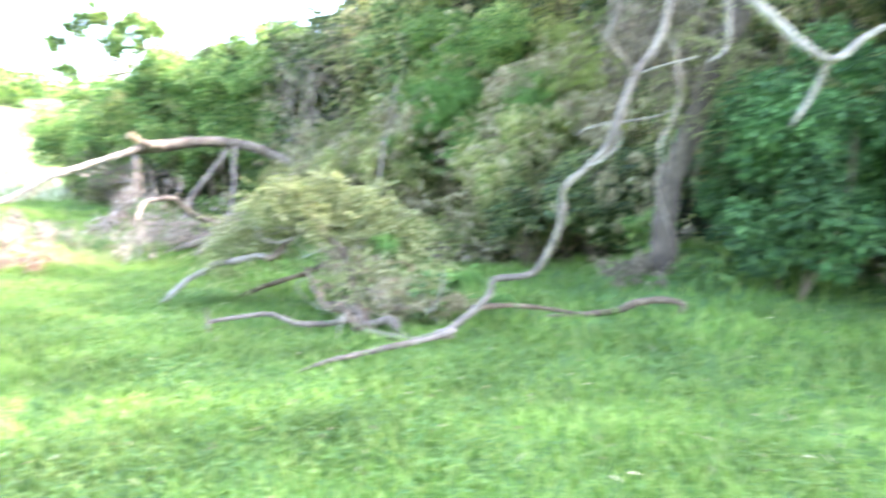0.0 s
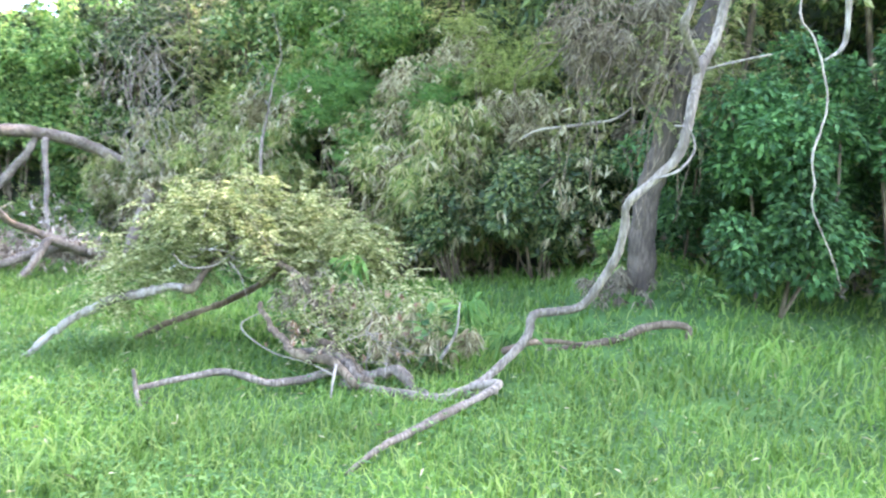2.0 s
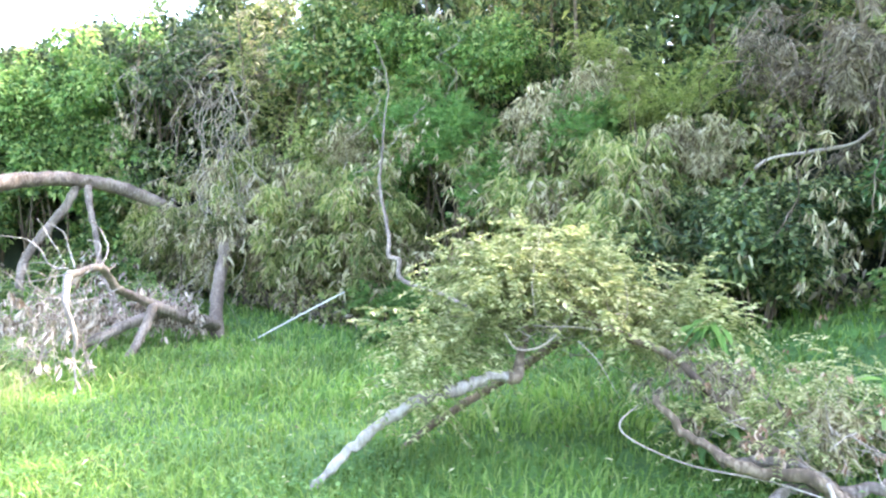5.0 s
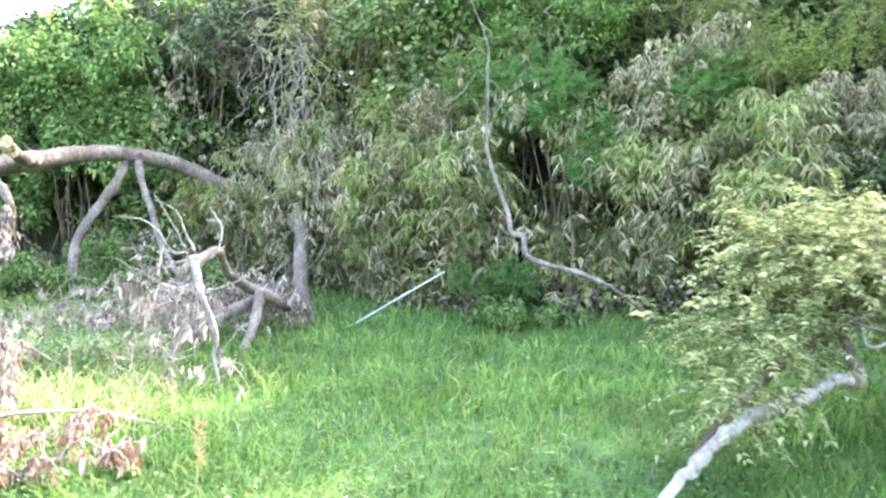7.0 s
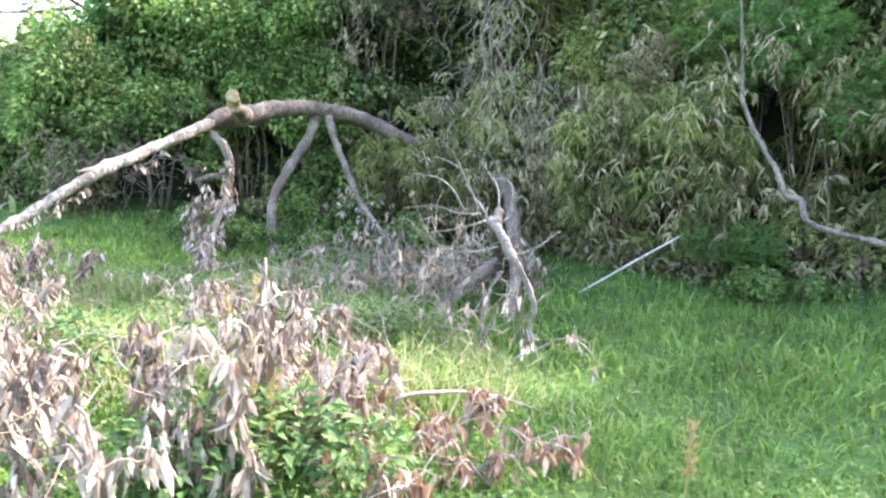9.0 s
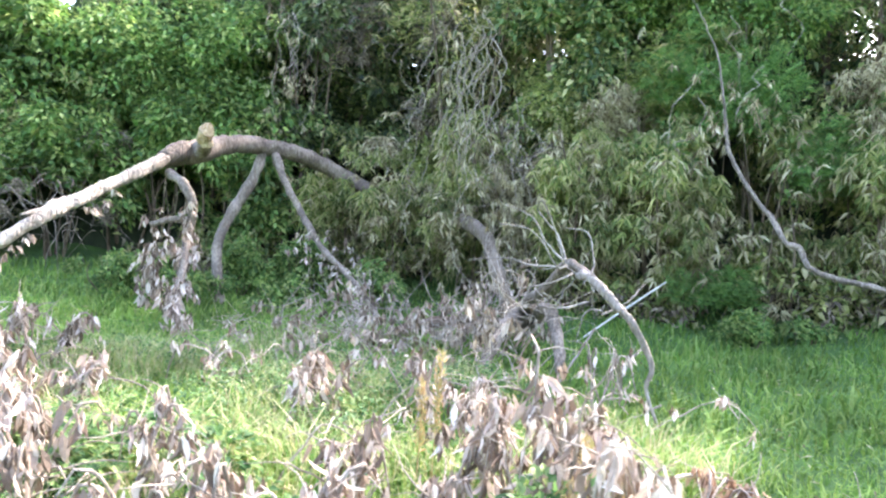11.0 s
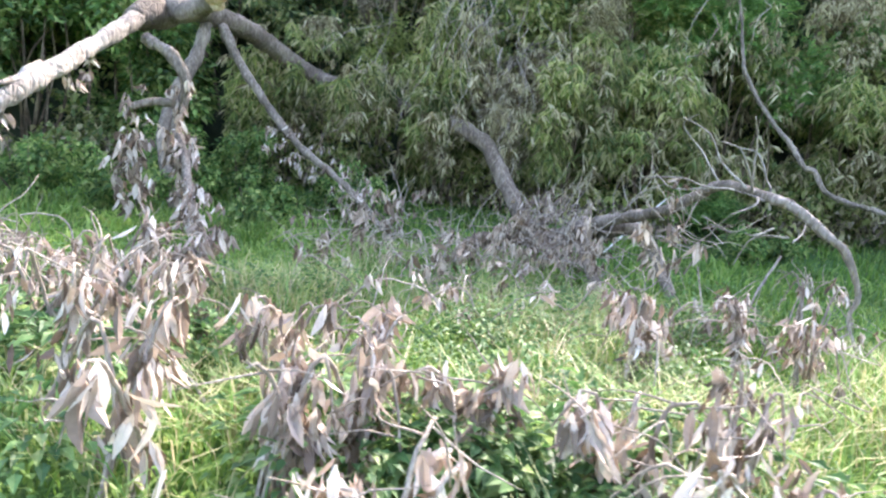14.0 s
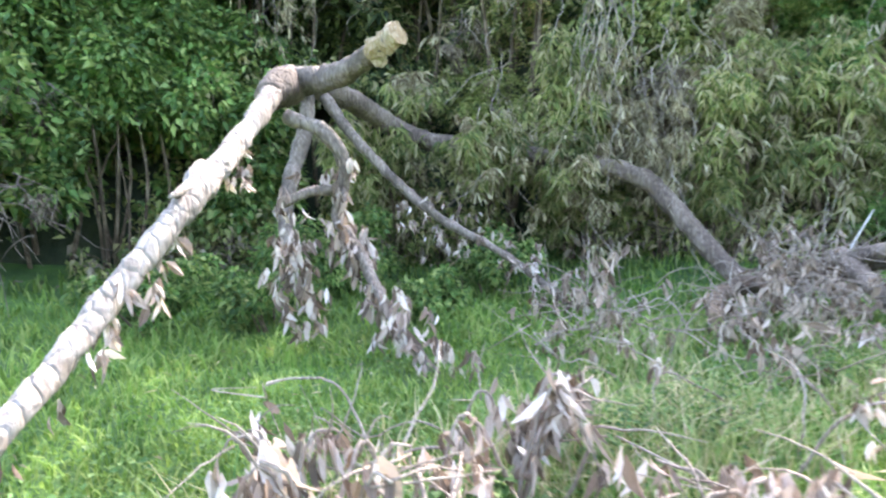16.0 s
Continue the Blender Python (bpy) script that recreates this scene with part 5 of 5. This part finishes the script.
snag = thing("snagged_branch", (3.85, 6.22, 1.06), "bare pale branch stuck across the canes", "branch")
part("stem", *tube([(3.48, 6.21, 2.86), (3.66, 6.15, 2.99), (4.09, 5.96, 3.1), (4.53, 5.79, 3.22), (4.76, 5.7, 3.41)], [0.012, 0.02, 0.022, 0.02, 0.014], 8, 0.05, 0.15), TWIG, snag, smooth=True)


# ---- withered branches and weeds in the foreground ----
def withered(x, y, top, spread, count, material, label, size=0.15, group="withered leafy branches"):
    g = float(ground_z(x, y))
    root = thing("withered_branch", (x, y, g), label, "dead branch", group)
    tips = []
    for _ in range(4):
        a = rng.uniform(0, 2 * np.pi)
        end = np.array([x + math.cos(a) * spread, y + math.sin(a) * spread, g + top * rng.uniform(0.35, 0.95)])
        mid = np.array([x + math.cos(a) * spread * 0.5, y + math.sin(a) * spread * 0.5, g + top * rng.uniform(0.65, 0.95)])
        pts = [np.array([x - math.cos(a) * 0.15, y, g - 0.02]), mid, end]
        part("stem", *tube(pts, [0.009, 0.007, 0.003], 6, 0.05, 0.15, 0.004), TWIG, root, smooth=True)
        tips.append(smooth_line(pts, 0.04)[0][4:])
        for _ in range(2):
            a_ = mid + (end - mid) * rng.uniform(0, 0.8)
            w = unit(rng.normal(size=3) * [1, 1, 0.5] + [0, 0, 0.25]) * rng.uniform(0.12, 0.3)
            part("twig", *tube([a_, a_ + w * 0.55 + rng.normal(0, 0.02, 3), a_ + w * 1.1 + [0, 0, -0.03]], [0.004, 0.003, 0.0012], 5, 0.04, 0.12, 0.004), TWIG, root, smooth=True)
    v, f = hanging_leaves(np.vstack(tips), [0.035, 0.035, 0.02], count, size, 0.34)
    v[:, 2] = np.maximum(v[:, 2], g + 0.01)
    part("leaves", v, f, material, root)


PALE = "withered branch with big curled pinkish-grey leaves among the weeds"
for x, y, top in [(-6.1, 7.87, 0.6), (-5.66, 9.24, 0.6), (-6.54, 7.18, 0.62), (-6.14, 6.25, 0.55), (-6.45, 6.66, 0.62), (-5.86, 6.87, 0.5), (-4.99, 7.58, 0.5), (-5.27, 7.17, 0.5), (-5.45, 7.91, 0.55),
                  (-7.44, 10.71, 0.6), (-6.86, 8.4, 0.62), (-7.25, 8.64, 0.6), (-8.19, 11.53, 0.55), (-8.04, 11.01, 0.6), (-8.18, 10.29, 0.7), (-8.28, 9.67, 0.62), (-7.97, 9.37, 0.6), (-7.71, 9.37, 0.55), (-7.4, 9.16, 0.6),
                  (-8.07, 8.8, 0.55), (-7.35, 8.23, 0.55), (-7.47, 11.5, 0.72), (-6.74, 7.61, 0.6), (-7.04, 7.71, 0.58), (-6.05, 7.27, 0.55), (-5.55, 7.2, 0.98), (-5.42, 7.72, 0.68), (-5.49, 7.28, 0.8), (-5.69, 6.62, 0.85), (-5.11, 8.9, 0.58), (-6.56, 7.3, 0.66), (-8.24, 11.45, 0.66), (-7.88, 11.14, 0.5), (-7.94, 12.05, 0.55), (-7.06, 11.74, 0.55),
                  (-7.36, 10.19, 0.5), (-7.05, 9.89, 0.45), (-7.99, 11.32, 0.5), (-4.85, 8.62, 0.5)]:
    withered(x, y, top * rng.uniform(0.95, 1.05), rng.uniform(0.14, 0.32), 150, WITHER, PALE, rng.uniform(0.08, 0.118))
for x, y, top in [(-3.22, 9.06, 0.7), (-3.64, 8.84, 0.65)]:
    withered(x, y, top, 0.3, 30, WITHER, "bare twig with a few withered leaves", 0.09)
for x, y, top in [(-5.27, 6.91, 0.25), (-5.12, 6.55, 0.2), (-4.39, 7.26, 0.25), (-4.2, 6.8, 0.22), (-4.98, 7.31, 0.28), (-4.6, 6.64, 0.2), (-4.69, 7.06, 0.2)]:
    withered(x, y, top, 0.25, 130, RUST, "withered branch with rusty-brown curled leaves low in the grass", 0.085, "rusty leafy branches")
def dry_field(count, x0, x1, y0, y1):
    v, f = grass(count, x0, x1, y0, y1, lambda x, y: np.clip(0.45 + 0.6 * np.sin(x * 1.9 + 1) * np.sin(y * 2.3), 0, 1), 0.3, 0.008)
    return v, f


v, f = dry_field(9000, -8.4, -3.6, 7.4, 12.4)
tagged(new("straw_grass", mesh_of("straw_grass", v, f, DRYGRASS)), "thin straw-yellow grass stems standing among the weeds", "grass", kind="stuff")
v, f = dry_field(14000, -8.4, -3.6, 7.6, 12.6)
tagged(new("dry_grass", mesh_of("dry_grass", v, f, FIELD)), "taller thin yellowing grass between the withered branches", "grass", kind="stuff")
for k in range(34):
    x, y = rng.uniform(-8.0, -3.6), rng.uniform(7.8, 12.4)
    if off_path(np.array([x]), np.array([y]))[0] < 1.1:
        continue
    g = float(ground_z(x, y))
    root = thing("loose_twig", (x, y, g), "thin bare grey twig lying among the tall grass", "twig", "loose twigs")
    a, ln = rng.uniform(0, 2 * np.pi), rng.uniform(0.4, 0.9)
    pts = [(x, y, g)] + [(x + math.cos(a + rng.normal(0, 0.3)) * ln * q, y + math.sin(a + rng.normal(0, 0.3)) * ln * q, g + rng.uniform(0.1, 0.45)) for q in (0.35, 0.7, 1.0)]
    part("stem", *tube(pts, [0.008, 0.006, 0.005, 0.002], 6, 0.05, 0.15, 0.006), TWIG, root, smooth=True)
    for _ in range(2):
        b_ = np.array(pts[2]) + rng.normal(0, 0.02, 3)
        part("side_twig", *tube([b_, b_ + rng.normal(0, 0.12, size=3), b_ + rng.normal(0, 0.2, size=3)], [0.004, 0.003, 0.001], 5, 0.05, 0.1), TWIG, root, smooth=True)
    if k % 2:
        part("leaves", *hanging_leaves(np.array(pts[1:]), [0.04, 0.04, 0.03], 26, 0.08), WITHER, root)
low = thing("bare_branch", (-4.67, 7.48, 0.11), "long thin bare branch lying over the weeds", "branch")
part("stem", *tube([(-5.07, 7.26, 0.17), (-4.83, 7.31, 0.22), (-4.81, 7.31, 0.34), (-4.48, 7.41, 0.33), (-4.18, 7.48, 0.27), (-3.93, 7.48, 0.19), (-3.68, 7.48, 0.09)], [0.012, 0.014, 0.014, 0.012, 0.01, 0.008, 0.005], 7, 0.04, 0.15), TWIG, low, smooth=True)


def weed(x, y, height, spread, count, size, label, group="green weeds"):
    g = float(ground_z(x, y))
    root = thing("weed", (x, y, g), label, "weed", group)
    for _ in range(7):
        a = rng.uniform(0, 2 * np.pi)
        part("stem", *tube([(x, y, g - 0.02), (x + math.cos(a) * spread * 0.4, y + math.sin(a) * spread * 0.4, g + height * 0.6), (x + math.cos(a) * spread * 0.8, y + math.sin(a) * spread * 0.8, g + height * 0.9)], [0.005, 0.004, 0.002], 5, 0.06, 0.05), WEED, root, smooth=True)
    p = np.array([x, y, g + height * 0.6]) + ball(count) * [spread, spread, height * 0.4] * rng.uniform(0.5, 1, (count, 1))
    way = unit((p - [x, y, g + height * 0.3]) * [1, 1, 0.3] + rng.normal(0, 0.05, (count, 3)))
    part("leaves", *leaf_cards(p, way, unit(rng.normal(0, 0.3, (count, 3)) + [0, 0, 1]), size * rng.uniform(0.6, 1.3, count), size * 0.55, 0.3, 0.12), WEED, root)


LUSH = "lush bright green leafy weed clump"
for x, y, h, s, n, sz in [(-7.4, 9.06, 0.38, 0.3, 260, 0.08), (-7.56, 9.26, 0.36, 0.25, 200, 0.08), (-7.25, 8.8, 0.3, 0.28, 220, 0.07), (-4.4, 9.46, 0.4, 0.3, 150, 0.06), (-4.03, 9.26, 0.35, 0.3, 150, 0.06), (-5.67, 8.95, 0.3, 0.35, 160, 0.06),
                          (-5.46, 6.82, 0.42, 0.3, 200, 0.09), (-5.72, 7.0, 0.5, 0.28, 200, 0.09), (-5.9, 6.75, 0.4, 0.28, 180, 0.09), (-5.15, 6.75, 0.32, 0.3, 180, 0.07), (-7.99, 11.22, 0.32, 0.3, 150, 0.09), (-7.88, 10.91, 0.3, 0.3, 140, 0.09), (-8.39, 9.98, 0.3, 0.3, 130, 0.07), (-6.54, 9.48, 0.3, 0.35, 160, 0.06),
                          (-6.04, 9.99, 0.3, 0.4, 160, 0.06), (-4.94, 9.98, 0.3, 0.4, 160, 0.06), (-6.64, 8.02, 0.3, 0.3, 130, 0.07), (0.55, 4.05, 0.5, 0.25, 80, 0.12), (1.4, 3.31, 0.55, 0.2, 60, 0.14), (4.53, 3.99, 0.4, 0.3, 120, 0.1)]:
    weed(x, y, h, s, n, sz, LUSH)
MIXED = "patch of small-leaved green weeds growing up between the withered branches"
for _ in range(22):
    x, y = rng.uniform(-8.6, -3.8), rng.uniform(7.6, 12.0)
    if off_path(np.array([x]), np.array([y]))[0] > 0.95:
        weed(x, y, rng.uniform(0.22, 0.38), rng.uniform(0.3, 0.42), 260, rng.uniform(0.035, 0.06), MIXED)
for x, y in [(-7.26, 8.92), (-7.1, 8.75), (-7.4, 8.8), (-7.9, 11.55), (-6.54, 8.58), (-8.25, 11.0), (-8.05, 10.6), (-7.62, 10.5), (-7.55, 9.7), (-6.7, 9.0), (-8.35, 11.9), (-7.6, 11.6)]:
    weed(x, y, 0.34, 0.24, 170, 0.085, LUSH)


def stalk(x, y, height, label):
    g = float(ground_z(x, y))
    root = thing("seed_stalk", (x, y, g), label, "grass stalk", "seed stalks")
    part("stem", *tube([(x, y, g - 0.02), (x + 0.01, y, g + height * 0.6), (x + 0.02, y, g + height)], [0.004, 0.004, 0.003], 6, 0.06, 0.05), SEED, root, smooth=True)
    n = 120
    p = np.column_stack([x + 0.015 + rng.normal(0, 0.012, n), y + rng.normal(0, 0.012, n), g + height * rng.uniform(0.45, 1.05, n)])
    part("seed_head", *leaf_cards(p, unit(rng.normal(0, 0.5, (n, 3)) + [0, 0, 1]), ball(n), 0.04, 0.012, 0.0, 0.1), SEED, root)


for x, y, h in [(-3.76, 6.2, 0.42), (-5.54, 8.12, 0.7), (-5.7, 8.01, 0.6), (-5.62, 6.95, 0.62), (-5.55, 6.85, 0.55), (-5.75, 6.9, 0.5)]:
    stalk(x, y, h, "yellow dried grass stalk with a dense seed head")

# ---- sparse tree at the end of the thicket ----
g_ = float(ground_z(-8.6, 23.8))
thin = thing("sparse_tree", (-8.6, 23.8, g_), "open spindly tree reaching out of the end of the thicket", "tree")
part("trunk", *tube([(-8.6, 23.8, g_ - 0.1), (-8.5, 23.8, 3.0), (-8.4, 23.8, 5.2), (-8.8, 23.7, 6.6)], [0.12, 0.1, 0.08, 0.04], 8, 0.2, 0.1), DARKBARK, thin, smooth=True)
for pts in [[(-8.4, 23.8, 5.2), (-9.4, 23.5, 5.7), (-10.6, 23.2, 5.6), (-11.8, 22.9, 6.0)], [(-8.6, 23.7, 6.2), (-9.6, 23.4, 6.9), (-10.6, 23.1, 7.4)], [(-9.6, 23.4, 5.75), (-10.4, 23.2, 6.3), (-11.2, 23.0, 6.9)], [(-9.0, 23.6, 5.4), (-10.0, 23.3, 5.1), (-11.2, 23.0, 5.0)]]:
    part("branch", *tube(pts, [0.06, 0.045, 0.03, 0.015], 7, 0.1, 0.12, 0.01), DARKBARK, thin, smooth=True)
for c_, r_, n_l in [((-11.6, 22.9, 6.1), (0.7, 0.5, 0.35), 260), ((-10.5, 23.1, 7.3), (0.8, 0.5, 0.5), 420), ((-11.1, 23.0, 5.1), (0.6, 0.5, 0.3), 220), ((-9.6, 23.4, 6.4), (0.9, 0.6, 0.6), 700), ((-8.8, 23.7, 7.0), (0.9, 0.6, 0.7), 900), ((-11.0, 23.0, 6.6), (0.5, 0.4, 0.35), 200)]:
    part("foliage", *foliage(c_, r_, int(n_l * 2.2), "broad", 12, 1.7), BROAD, thin)

# ---- distance ----
far = []
for k in range(46):
    a = radians(rng.uniform(92, 150))
    d = rng.uniform(48, 75)
    x, y = d * math.cos(a), d * math.sin(a)
    r = rng.uniform(0.8, 2.6)
    far.append(foliage((x, y, float(ground_z(x, y)) + r * 0.5), (r * 1.3, r, r * rng.uniform(0.6, 1.3)), 420, "broad", 12, 3.2))
v, f = join(far)
tagged(new("far_bushes", mesh_of("far_bushes", v, f, WEED)), "sunlit scattered bushes on the far meadow", "bush", kind="stuff")
far = []
for k in range(90):
    a = radians(rng.uniform(85, 160))
    d = rng.uniform(105, 140)
    x, y = d * math.cos(a), d * math.sin(a)
    r = rng.uniform(3, 5)
    far.append(foliage((x, y, float(ground_z(x, y)) + r * 0.7), (r * 1.3, r, r), 420, "broad", 9, 11))
v, f = join(far)
tagged(new("far_woods", mesh_of("far_woods", v, f, BROAD)), "belt of woods on the horizon", "woods", kind="stuff")
